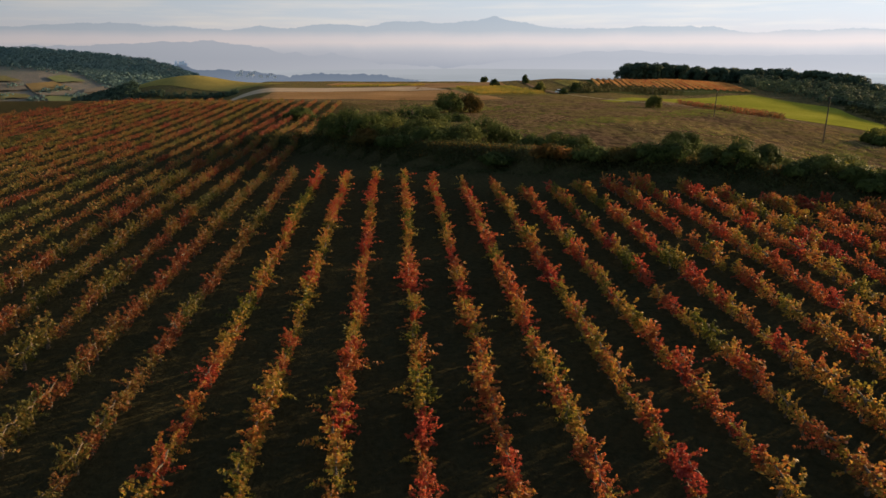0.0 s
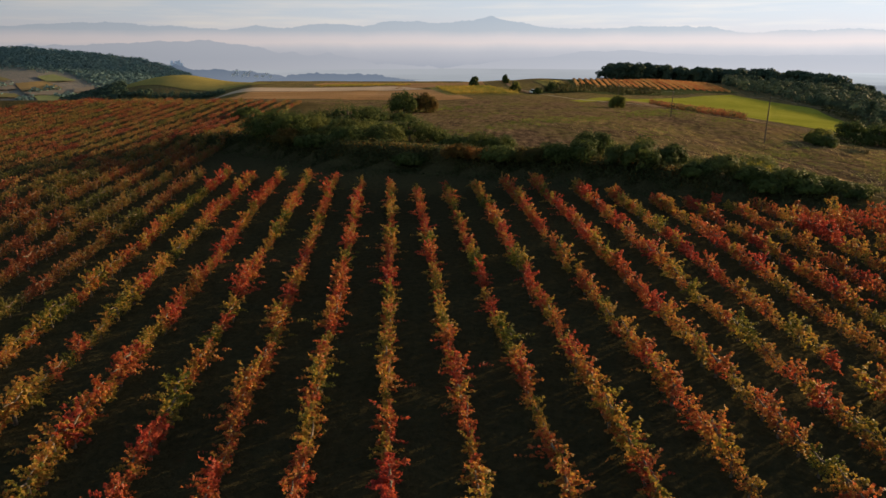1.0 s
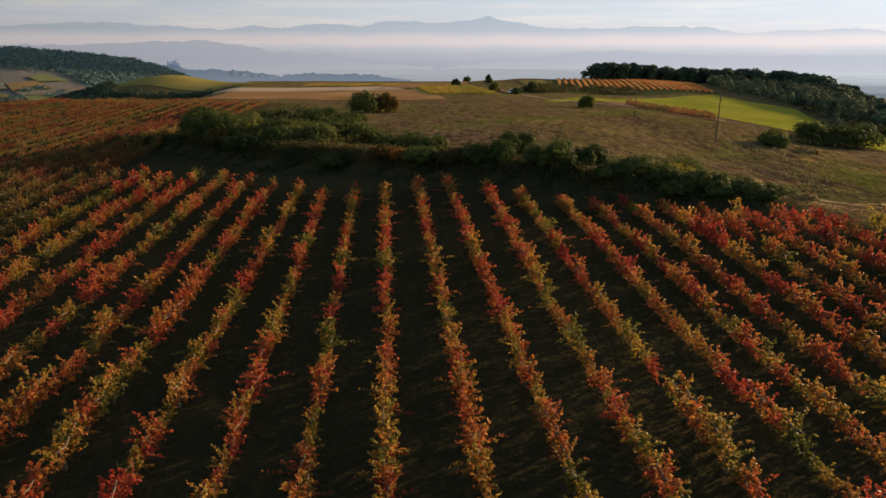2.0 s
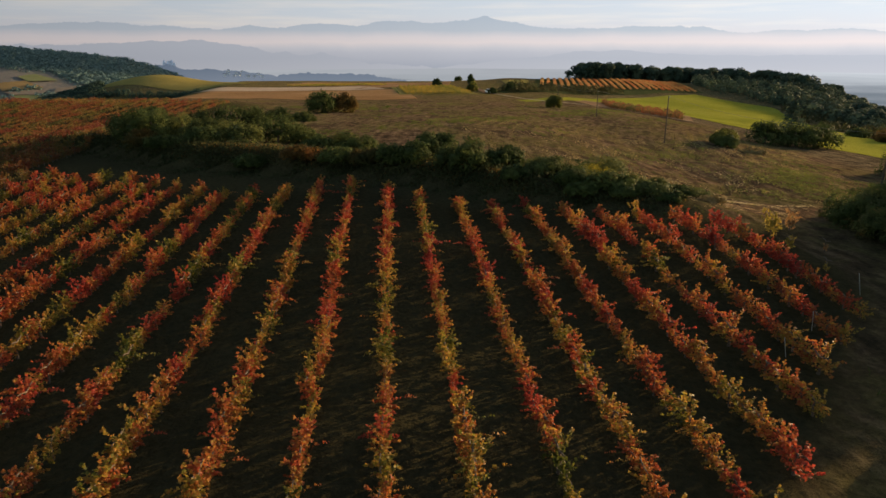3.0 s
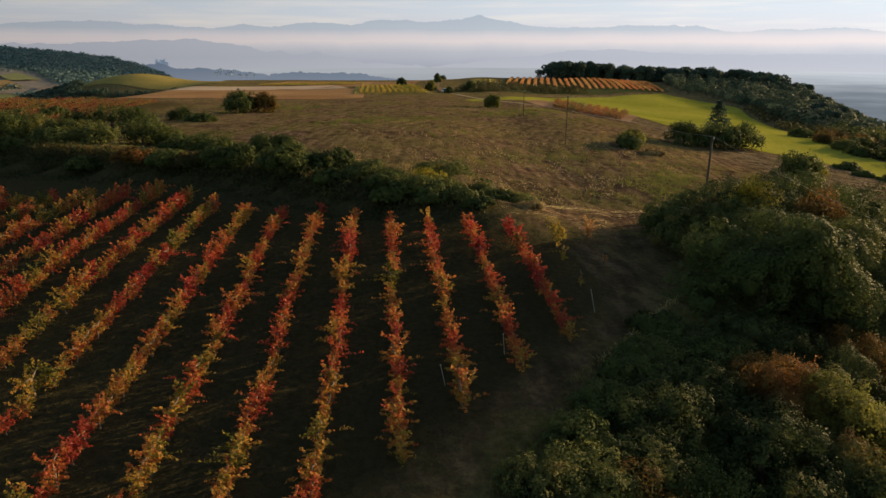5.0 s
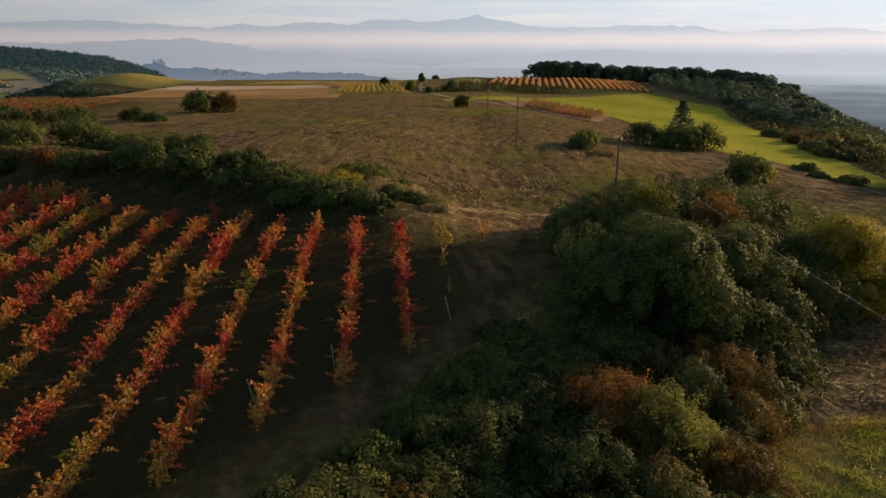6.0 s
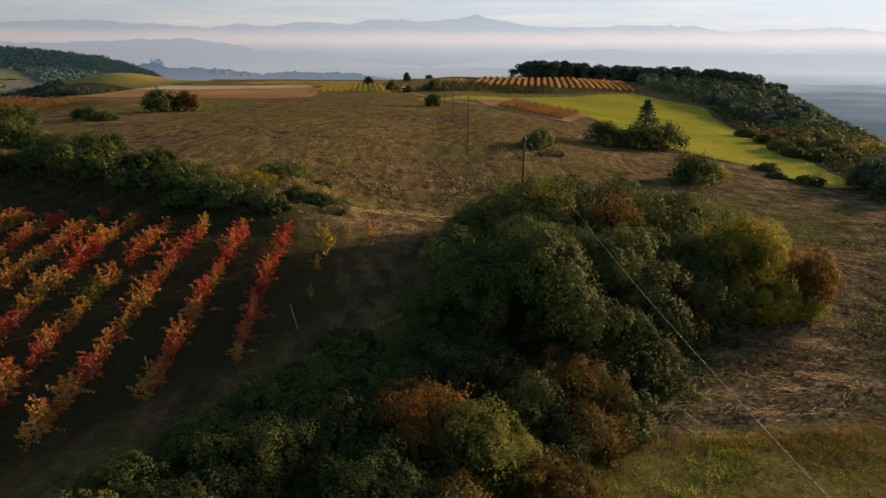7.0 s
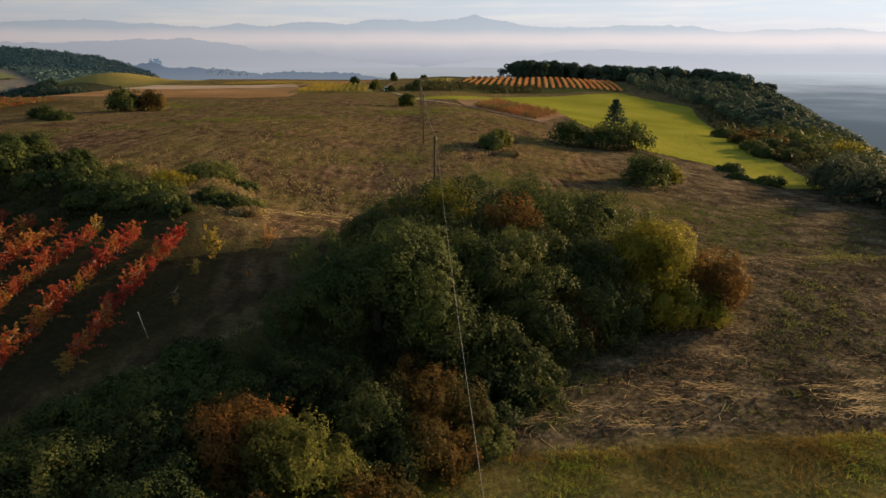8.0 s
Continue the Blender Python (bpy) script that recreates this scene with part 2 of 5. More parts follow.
def ground_material():
    m = Mat("land", 1.0, 0.0)
    cover = m.node("ShaderNodeVertexColor")
    cover.layer_name = "cover"
    part = m.node("ShaderNodeSeparateColor")
    m.t.links.new(cover.outputs["Color"], part.inputs["Color"])
    fine, coarse, broad = m.noise(3.0, 6, 0.7), m.noise(0.45, 5, 0.65), m.noise(0.08, 4)
    vine_soil = m.ramp(fine, (0.3, (0.031, 0.029, 0.016)), (0.7, (0.058, 0.051, 0.027)))
    rows = m.node("ShaderNodeMapping", Vector=m.place())
    rows.inputs["Rotation"].default_value, rows.inputs["Scale"].default_value = (0, 0, radians(8)), (1.2, 0.3, 1.0)
    furrow = m.noise(1.0, 3, 0.6, rows.outputs["Vector"])
    at = m.node("ShaderNodeSeparateXYZ", Vector=m.place())
    off = m.sum("SUBTRACT", at.outputs["Y"], 85.0)
    bent = m.sum("ADD", m.sum("SUBTRACT", at.outputs["X"], m.sum("MULTIPLY", m.sum("MULTIPLY", off, off), 0.004)), m.sum("MULTIPLY", m.noise(0.25, 3), 2.4))
    drill = m.sum("ADD", m.sum("MULTIPLY", m.sum("SINE", m.sum("MULTIPLY", bent, 3.8), 0.0), 0.5), 0.5)
    drill = m.sum("MULTIPLY", drill, m.ramp(m.noise(0.11, 3), (0.38, (0, 0, 0)), (0.62, (1, 1, 1))))
    ploughed = m.ramp(m.sum("ADD", m.sum("MULTIPLY", fine, 0.28), m.sum("ADD", m.sum("MULTIPLY", coarse, 0.36), m.sum("ADD", m.sum("MULTIPLY", furrow, 0.32), m.sum("MULTIPLY", drill, 0.085)))),
                      (0.40, (0.036, 0.027, 0.019)), (0.51, (0.114, 0.075, 0.049)), (0.62, (0.250, 0.168, 0.112)))
    weeds = m.ramp(fine, (0.3, (0.06, 0.065, 0.018)), (0.7, (0.16, 0.145, 0.045)))
    patchy = m.ramp(m.sum("ADD", m.sum("MULTIPLY", broad, 0.5), m.sum("MULTIPLY", coarse, 0.5)), (0.44, (0, 0, 0)), (0.58, (1, 1, 1)))
    ploughed = m.mix(m.sum("MULTIPLY", patchy, 0.6), ploughed, weeds)
    stubble = m.ramp(m.sum("ADD", m.sum("MULTIPLY", fine, 0.5), m.sum("MULTIPLY", coarse, 0.5)),
                     (0.42, (0.037, 0.031, 0.021)), (0.53, (0.118, 0.093, 0.061)), (0.64, (0.265, 0.208, 0.140)))
    grass = m.ramp(m.sum("ADD", m.sum("MULTIPLY", fine, 0.6), m.sum("MULTIPLY", coarse, 0.4)),
                   (0.35, (0.07, 0.068, 0.024)), (0.52, (0.155, 0.136, 0.048)), (0.68, (0.27, 0.22, 0.085)))
    c = m.mix(part.outputs["Red"], vine_soil, ploughed)
    c = m.mix(part.outputs["Green"], c, stubble)
    c = m.mix(part.outputs["Blue"], c, grass)
    return m.colour(c).bump(m.sum("ADD", fine, m.sum("ADD", m.sum("MULTIPLY", coarse, 1.3), m.sum("MULTIPLY", furrow, 0.9))), 0.42).m


LAND = ground_material()
GREEN = soil("young_crop", (0.13, 0.15, 0.022), (0.205, 0.212, 0.034), (0.30, 0.28, 0.058), 0.6, 0.3)
EARTH = soil("bare_earth", (0.13, 0.08, 0.05), (0.2, 0.13, 0.085), (0.28, 0.19, 0.13), 0.7)
CLOD = soil("clods_of_earth", (0.055, 0.036, 0.022), (0.115, 0.073, 0.043), (0.19, 0.125, 0.075), 1.0)
PALE = soil("pale_earth", (0.3, 0.22, 0.15), (0.4, 0.3, 0.22), (0.5, 0.4, 0.3), 0.5)
RUSSET = soil("russet_field", (0.17, 0.095, 0.045), (0.27, 0.155, 0.075), (0.36, 0.22, 0.12), 0.5)
GRAVEL = soil("gravel", (0.2, 0.175, 0.14), (0.3, 0.265, 0.22), (0.4, 0.36, 0.31), 1.2)
OCHRE = soil("autumn_crop", (0.15, 0.13, 0.045), (0.22, 0.18, 0.06), (0.28, 0.23, 0.085), 0.6)
# slope across the valley, greyed in colour for the haze before it
FAR_SLOPE = soil("hazed_far_slope", (0.10, 0.125, 0.10), (0.15, 0.14, 0.13), (0.20, 0.17, 0.15), 0.12, 0.6)
SCRUB = soil("scrub", (0.03, 0.045, 0.02), (0.06, 0.07, 0.03), (0.11, 0.10, 0.05), 0.5, 0.6)


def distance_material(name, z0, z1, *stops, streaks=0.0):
    """Far land as a glowing backdrop: its morning mist and sunward brightening are painted."""
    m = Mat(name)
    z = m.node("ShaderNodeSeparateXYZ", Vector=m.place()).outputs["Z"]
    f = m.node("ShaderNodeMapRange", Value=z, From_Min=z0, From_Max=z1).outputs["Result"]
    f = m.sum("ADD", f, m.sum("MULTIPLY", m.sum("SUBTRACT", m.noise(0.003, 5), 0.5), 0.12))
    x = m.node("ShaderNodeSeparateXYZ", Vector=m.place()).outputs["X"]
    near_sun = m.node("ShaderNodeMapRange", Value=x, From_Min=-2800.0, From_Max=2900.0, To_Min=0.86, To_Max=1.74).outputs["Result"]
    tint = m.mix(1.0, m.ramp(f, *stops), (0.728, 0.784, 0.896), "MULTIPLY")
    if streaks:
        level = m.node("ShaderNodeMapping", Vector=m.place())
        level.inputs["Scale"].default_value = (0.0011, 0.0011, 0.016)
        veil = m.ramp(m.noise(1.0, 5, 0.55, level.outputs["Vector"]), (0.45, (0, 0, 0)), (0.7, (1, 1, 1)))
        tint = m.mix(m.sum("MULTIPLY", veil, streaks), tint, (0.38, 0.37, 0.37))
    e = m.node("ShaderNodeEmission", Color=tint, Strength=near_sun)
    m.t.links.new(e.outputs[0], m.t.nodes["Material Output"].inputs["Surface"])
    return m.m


# ---- mesh helpers ----
def mesh_of(name, verts, faces, mat, smooth=False, normals=None):
    me = bpy.data.meshes.new(name)
    verts = np.asarray(verts, np.float32)
    faces = np.asarray(faces, np.int32)
    n, k = faces.shape
    me.vertices.add(len(verts)), me.loops.add(n * k), me.polygons.add(n)
    me.vertices.foreach_set("co", verts.ravel())
    me.loops.foreach_set("vertex_index", faces.ravel())
    me.polygons.foreach_set("loop_start", np.arange(0, n * k, k, dtype=np.int32))
    if smooth:
        me.polygons.foreach_set("use_smooth", np.ones(n, bool))
    me.update(calc_edges=True)
    me.materials.append(mat)
    if normals is not None:
        me.normals_split_custom_set_from_vertices(normals.tolist())
    return me


def child(name, me, parent, label=""):
    ob = new(name, me)
    ob.parent = parent
    return tagged(ob, label)


def part(name, bm, material, parent, label=""):
    me = bpy.data.meshes.new(name)
    bm.to_mesh(me)
    bm.free()
    me.materials.append(material)
    return child(name, me, parent, label)


def leaves(rng, at, out, size, loose=0.75, kite=False):
    """Folded leaf blades at the places given, facing roughly outwards: arrays of vertices and triangles."""
    n = len(at)
    nor = out + rng.normal(0, loose, (n, 3))
    nor /= np.linalg.norm(nor, axis=1)[:, None] + 1e-9
    a = np.cross(nor, rng.normal(0, 1, (n, 3)))
    a /= np.linalg.norm(a, axis=1)[:, None] + 1e-9
    b = np.cross(nor, a)
    s = (size * rng.uniform(0.65, 1.3, n))[:, None]
    if not kite:
        v = np.stack([at - a * s * 0.5, at + b * s * 0.5 + a * s * 0.1, at + a * s * 0.55 - b * s * 0.4], 1).reshape(-1, 3)
        return v, np.arange(3 * n).reshape(-1, 3)[:, ::-1]
    fold = nor * s * 0.18
    v = np.stack([at - a * s * 0.5, at + b * s * 0.42 - fold, at + a * s * 0.55, at - b * s * 0.42 - fold], 1).reshape(-1, 3)
    i = np.arange(n)[:, None] * 4
    return v, np.concatenate([i + (0, 1, 2), i + (0, 2, 3)], 0)


def clump(rng, at, out, size, loose=0.3):
    """Small blades over a rounded clump that they shade as one: vertices, triangles and normals."""
    v, f = leaves(rng, at, out, size, loose)
    n = out / (np.linalg.norm(out, axis=1)[:, None] + 1e-9) + rng.normal(0, 0.1, at.shape)
    n /= np.linalg.norm(n, axis=1)[:, None]
    return v, f, np.repeat(n, 3, 0)


def tube(path, radii, sides=6):
    """A tapered tube along a path: vertices and quads."""
    path = np.asarray(path, float)
    v, f = [], []
    for j, (p, r) in enumerate(zip(path, radii)):
        d = path[min(j + 1, len(path) - 1)] - path[max(j - 1, 0)]
        d = Vector(d).normalized()
        u = d.orthogonal().normalized()
        w = d.cross(u)
        for i in range(sides):
            a = 2 * math.pi * i / sides
            v.append(np.array(p) + r * (math.cos(a) * np.array(u) + math.sin(a) * np.array(w)))
    for j in range(len(path) - 1):
        for i in range(sides):
            k = (i + 1) % sides
            f.append((j * sides + i, j * sides + k, (j + 1) * sides + k, (j + 1) * sides + i))
    return np.array(v), np.array(f)


def merge(pieces):
    vs, fs, k = [], [], 0
    for v, f, *_ in pieces:
        vs.append(v), fs.append(np.asarray(f) + k)
        k += len(v)
    return np.concatenate(vs), np.concatenate(fs)


def foliage_mesh(name, pieces, mat):
    return mesh_of(name, *merge(pieces), mat, normals=np.concatenate([p[2] for p in pieces]))


# ---- the land ----
def land():
    nx, ny = 330, 345
    u = np.linspace(-1, 1, nx)
    xs = 45 + 55 * np.sinh(u * 5.0) / np.sinh(1.0) * 1.15
    v = np.linspace(0, 1, ny)
    ys = -60 + 95 * np.sinh(v * 4.75) / np.sinh(1.0) * 1.0
    gx, gy = np.meshgrid(xs, ys)
    gz = height(gx, gy)
    near = np.exp(-(np.hypot(gx - 40, gy - 60) / 160) ** 2)
    rng = np.random.default_rng(3)
    gz = gz + near * rng.normal(0, 0.045, gz.shape)
    i = np.arange((nx - 1) * (ny - 1))
    r, c = i // (nx - 1), i % (nx - 1)
    a = r * nx + c
    me = mesh_of("ground", np.stack([gx, gy, gz], -1).reshape(-1, 3), np.stack([a, a + 1, a + nx + 1, a + nx], 1), LAND, True)
    x, y = gx.ravel(), gy.ravel()
    wob = 1.5 * np.sin(x * 0.31 + y * 0.17) + 1.0 * np.sin(x * 0.9 - y * 0.7)
    behind = y - hedge_y(x) + wob * 0.6
    edge = 57 + 0.8 * np.clip(y - 41, -60, 8)
    brown = sm(-26, -14, x) * sm(-2, 4, behind)
    brown = np.maximum(brown, sm(46, 50, x) * sm(50, 54, y + wob * 0.4))
    brown = np.maximum(brown, sm(165, 190, y))
    ends = np.maximum(36.2 - (48.2 - x) * 1.35 - y, 1.2 * (x - 50.2 + 0.07 * (y - 40)))
    brown = np.maximum(brown, 0.6 * sm(0.3, 3.0, ends + 0.3 * wob) * sm(18, 30, x) * (y < 62))
    stub = sm(8, 12, x - edge + 0.6 * wob) * (1 - sm(52, 75, y - 0.25 * (x - 80)) * (1 - sm(84, 96, x)))
    front = (1 - sm(-0.9, 0.7, y + 0.15 * wob - 34.3 - 0.09 * np.clip(x - 70, -4, 60) + 0.25 * np.clip(67 - x, 0, 20))) * sm(46, 54, x)
    bank = sm(-32, -14, x) * (1 - sm(49, 56, x)) * np.exp(-((behind + 3.6) / 3.6) ** 2)
    verge = sm(-3, 2, x - edge) * (1 - sm(6, 14, x - edge)) * (y < 62)
    far = sm(200, 260, y) * 0.3
    col = np.stack([brown, stub * (1 - front), np.clip(np.maximum.reduce([front, bank * 0.1, verge * 0.35, far]), 0, 1), np.ones_like(x)], 1)
    layer = me.color_attributes.new("cover", "FLOAT_COLOR", "POINT")
    layer.data.foreach_set("color", col.astype(np.float32).ravel())
    return tagged(new("ground", me), "dark ploughed earth, stubble and rough grass on rolling land", "ground", kind="structure")


land()


def patch(name, near, far, mat, label, lift=0.06, n=60, m=24):
    """A field laid on the land between its near and its far edge."""
    def edge_at(pts, k):
        s = np.linspace(0, len(pts) - 1, k)
        i = np.arange(len(pts))
        p = np.array(pts, float)
        return np.stack([np.interp(s, i, p[:, 0]), np.interp(s, i, p[:, 1])], 1)
    a, b = edge_at(near, n), edge_at(far, n)
    rng = np.random.default_rng(len(name) + n)
    a, b = a + rng.normal(0, 0.25, a.shape), b + rng.normal(0, 0.25, b.shape)
    w = np.linspace(0, 1, m)[:, None, None]
    g = a[None] * (1 - w) + b[None] * w
    z = height(g[..., 0], g[..., 1]) + lift
    vv = np.concatenate([g, z[..., None]], -1).reshape(-1, 3)
    i = np.arange((n - 1) * (m - 1))
    r, c = i // (n - 1), i % (n - 1)
    k = r * n + c
    return tagged(new(name, mesh_of(name, vv, np.stack([k, k + 1, k + n + 1, k + n], 1), mat, True)), label, "field", kind="structure")


patch("green_field", [(54, 212), (70, 228), (86, 246), (104, 214), (100, 172), (102, 130), (113, 119), (115, 103)],
      [(52, 222), (78, 262), (113, 302), (156, 340), (176, 300), (152, 215), (133, 150), (123, 107)], GREEN, "bright green field of young crop below the hill", 0.1, 90, 30)
patch("red_plot", [(71, 224), (73, 190), (90, 169)], [(80, 248), (94, 252), (104, 208)], EARTH, "brown soil of a small plot of red vines", 0.14)
patch("hill_plot", [(73, 330), (110, 327), (163, 349)], [(84, 402), (122, 406), (173, 420)], SCRUB, "orange-brown soil of the vineyard on the hill", 0.12)
patch("gold_plot", [(12, 250), (42, 257)], [(2, 352), (34, 330)], OCHRE, "soil of a yellowing vineyard by the road", 0.12)
patch("russet_field", [(-62, 222), (-20, 214), (8, 204), (20, 216)], [(-80, 318), (-40, 320), (-6, 318), (10, 318)], RUSSET, "orange-brown field behind the vineyard", 0.1)
patch("pale_field", [(-150, 330), (-82, 322), (-42, 324), (2, 322)], [(-200, 470), (-110, 440), (-70, 420), (-20, 420)], PALE, "pale bare field behind the vineyard", 0.1)
patch("tan_field", [(-16, 345), (4, 350), (32, 345)], [(-30, 455), (0, 455), (36, 450)], RUSSET, "reddish bare field on the plateau", 0.1)
patch("ochre_field", [(-318, 688), (-280, 684), (-225, 668), (-165, 622)], [(-340, 760), (-290, 790), (-200, 770), (-150, 720)], OCHRE, "yellow-green field on a low knoll", 0.3)
patch("plateau_plot", [(60, 290), (68, 288)], [(62, 380), (76, 380)], OCHRE, "yellow-green plot beside the lane", 0.15)
# scrub_slope is dark in colour to give the slope its shaded side
patch("scrub_slope", [(48, 277), (80, 288), (118, 318), (152, 343)], [(62, 332), (74, 332), (110, 329), (150, 347)], SCRUB, "scrubby slope below the hill vineyard, coloured dark for its shade", 0.16)
patch("far_gold_plot", [(-80, 462), (-18, 462)], [(-72, 565), (-12, 565)], EARTH, "soil of a far yellow vineyard", 0.14)
patch("rust_field", [(-100, 575), (40, 560)], [(-120, 760), (50, 740)], RUSSET, "reddish field at the plateau's end", 0.2)
patch("track", [(45, 300), (47, 268), (61, 214), (74, 188), (90, 166)], [(46.2, 300), (48.4, 268.5), (62.1, 214.8), (75.1, 188.8), (91.1, 166.8)], GRAVEL, "pale gravel farm track along the field", 0.16, 60, 4)
patch("lane", [(44.5, 265), (42.5, 330), (46, 460)], [(47, 265), (44.6, 330), (48, 460)], EARTH, "grey country lane running away over the plateau", 0.2, 40, 4)


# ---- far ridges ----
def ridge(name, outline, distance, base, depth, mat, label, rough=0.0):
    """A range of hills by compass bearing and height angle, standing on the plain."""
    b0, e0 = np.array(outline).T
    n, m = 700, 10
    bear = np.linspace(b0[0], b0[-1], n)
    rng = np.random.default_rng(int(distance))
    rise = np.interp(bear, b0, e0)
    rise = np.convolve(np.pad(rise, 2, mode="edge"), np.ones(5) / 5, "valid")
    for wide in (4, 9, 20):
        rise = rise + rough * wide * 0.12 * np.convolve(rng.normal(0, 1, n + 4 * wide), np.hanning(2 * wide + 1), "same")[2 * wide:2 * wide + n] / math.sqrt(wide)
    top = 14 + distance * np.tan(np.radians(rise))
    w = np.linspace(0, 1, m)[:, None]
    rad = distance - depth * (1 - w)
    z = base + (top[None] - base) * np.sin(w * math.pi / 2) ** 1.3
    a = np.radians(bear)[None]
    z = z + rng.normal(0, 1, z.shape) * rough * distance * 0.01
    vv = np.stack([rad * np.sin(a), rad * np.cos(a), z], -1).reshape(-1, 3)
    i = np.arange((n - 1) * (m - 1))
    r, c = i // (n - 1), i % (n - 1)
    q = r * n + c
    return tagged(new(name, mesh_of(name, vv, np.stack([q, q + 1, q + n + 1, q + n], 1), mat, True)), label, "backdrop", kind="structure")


# haze, mist band and pale distance are all put into these glow colours
SKYLINE = distance_material("horizon_haze_glow", 60, 640, (0.0, (0.39, 0.365, 0.365)), (0.3, (0.36, 0.385, 0.405)), (1.0, (0.28, 0.36, 0.42)), streaks=0.5)
FAR = distance_material("mountains_mist_glow", -110, 210, (0.0, (0.22, 0.235, 0.265)), (0.3, (0.285, 0.29, 0.312)), (0.38, (0.325, 0.322, 0.336)), (0.5, (0.42, 0.375, 0.365)),
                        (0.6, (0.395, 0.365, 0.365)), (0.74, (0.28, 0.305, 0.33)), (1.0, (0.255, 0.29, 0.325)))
MIDDLE = distance_material("hills_mist_glow", -140, 40, (0.0, (0.275, 0.28, 0.30)), (0.5, (0.25, 0.262, 0.288)), (1.0, (0.265, 0.277, 0.302)))
NEARER = distance_material("low_hills_mist_glow", -150, -50, (0.0, (0.15, 0.17, 0.2)), (1.0, (0.075, 0.10, 0.135)))


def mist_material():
    """Painted mist of the glowing backdrop plain, paler with distance and towards the sun."""
    m = Mat("painted_plain_mist")
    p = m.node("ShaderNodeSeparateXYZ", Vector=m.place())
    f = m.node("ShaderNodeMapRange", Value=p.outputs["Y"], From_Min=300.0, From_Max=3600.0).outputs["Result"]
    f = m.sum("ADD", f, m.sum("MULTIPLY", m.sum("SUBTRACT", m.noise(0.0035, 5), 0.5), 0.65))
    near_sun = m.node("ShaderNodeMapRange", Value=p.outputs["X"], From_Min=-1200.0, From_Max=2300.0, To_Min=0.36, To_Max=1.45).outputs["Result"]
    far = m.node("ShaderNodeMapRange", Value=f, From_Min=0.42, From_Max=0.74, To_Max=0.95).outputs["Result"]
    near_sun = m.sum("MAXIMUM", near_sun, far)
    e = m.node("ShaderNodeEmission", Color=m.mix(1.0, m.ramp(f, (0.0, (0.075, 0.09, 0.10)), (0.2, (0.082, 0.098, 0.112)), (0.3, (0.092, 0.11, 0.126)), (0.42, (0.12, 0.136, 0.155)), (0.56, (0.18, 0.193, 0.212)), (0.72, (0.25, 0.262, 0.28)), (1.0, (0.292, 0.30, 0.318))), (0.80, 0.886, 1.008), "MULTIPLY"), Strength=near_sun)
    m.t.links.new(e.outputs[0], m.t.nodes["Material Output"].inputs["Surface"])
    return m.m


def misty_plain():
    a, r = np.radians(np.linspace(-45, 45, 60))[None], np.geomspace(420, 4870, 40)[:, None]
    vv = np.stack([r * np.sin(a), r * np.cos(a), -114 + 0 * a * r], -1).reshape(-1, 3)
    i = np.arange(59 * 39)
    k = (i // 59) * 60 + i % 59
    tagged(new("misty_plain", mesh_of("misty_plain", vv, np.stack([k, k + 1, k + 61, k + 60], 1), mist_material())), "glowing sheet painted as blue morning mist over the plain", "backdrop", kind="structure")


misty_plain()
# a glowing wall added behind the mountains for the low sky
ridge("hazy_sky", [(-45, 10), (0, 10), (43, 10)], 4920, -160, 20, SKYLINE, "glowing wall painted as pale hazy sky low over the horizon")
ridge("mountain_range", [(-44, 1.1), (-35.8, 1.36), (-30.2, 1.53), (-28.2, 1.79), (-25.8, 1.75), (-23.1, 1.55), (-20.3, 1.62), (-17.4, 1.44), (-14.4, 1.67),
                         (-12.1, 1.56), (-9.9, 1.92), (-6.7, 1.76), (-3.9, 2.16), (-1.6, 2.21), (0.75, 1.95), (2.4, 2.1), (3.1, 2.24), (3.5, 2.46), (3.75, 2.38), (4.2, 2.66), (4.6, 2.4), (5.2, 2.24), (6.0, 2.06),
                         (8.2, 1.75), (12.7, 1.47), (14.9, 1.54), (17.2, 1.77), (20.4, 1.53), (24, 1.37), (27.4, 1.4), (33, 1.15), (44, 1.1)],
      4800, -160, 260, FAR, "pale blue glowing mountain range above a painted band of mist", 0.035)
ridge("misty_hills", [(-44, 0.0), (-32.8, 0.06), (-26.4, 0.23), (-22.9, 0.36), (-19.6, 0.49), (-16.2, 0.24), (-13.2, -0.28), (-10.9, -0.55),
                      (-9.1, -0.33), (-7.2, -0.78), (-5.4, -1.19), (-1, -1.5), (4, -1.9)], 4500, -160, 300, MIDDLE, "grey-blue glowing hills with mist painted into their colour", 0.03)
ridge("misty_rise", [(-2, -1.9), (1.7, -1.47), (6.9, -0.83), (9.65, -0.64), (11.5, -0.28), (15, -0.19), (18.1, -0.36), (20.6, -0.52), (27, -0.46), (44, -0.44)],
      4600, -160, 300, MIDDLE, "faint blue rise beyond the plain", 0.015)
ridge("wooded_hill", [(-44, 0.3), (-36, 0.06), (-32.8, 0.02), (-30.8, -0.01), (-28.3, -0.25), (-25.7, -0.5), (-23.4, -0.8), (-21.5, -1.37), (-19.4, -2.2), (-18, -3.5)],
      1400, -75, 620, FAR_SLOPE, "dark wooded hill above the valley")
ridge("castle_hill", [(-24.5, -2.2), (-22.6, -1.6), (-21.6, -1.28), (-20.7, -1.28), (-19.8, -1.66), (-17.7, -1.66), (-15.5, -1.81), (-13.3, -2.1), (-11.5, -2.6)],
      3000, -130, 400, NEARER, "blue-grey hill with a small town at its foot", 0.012)
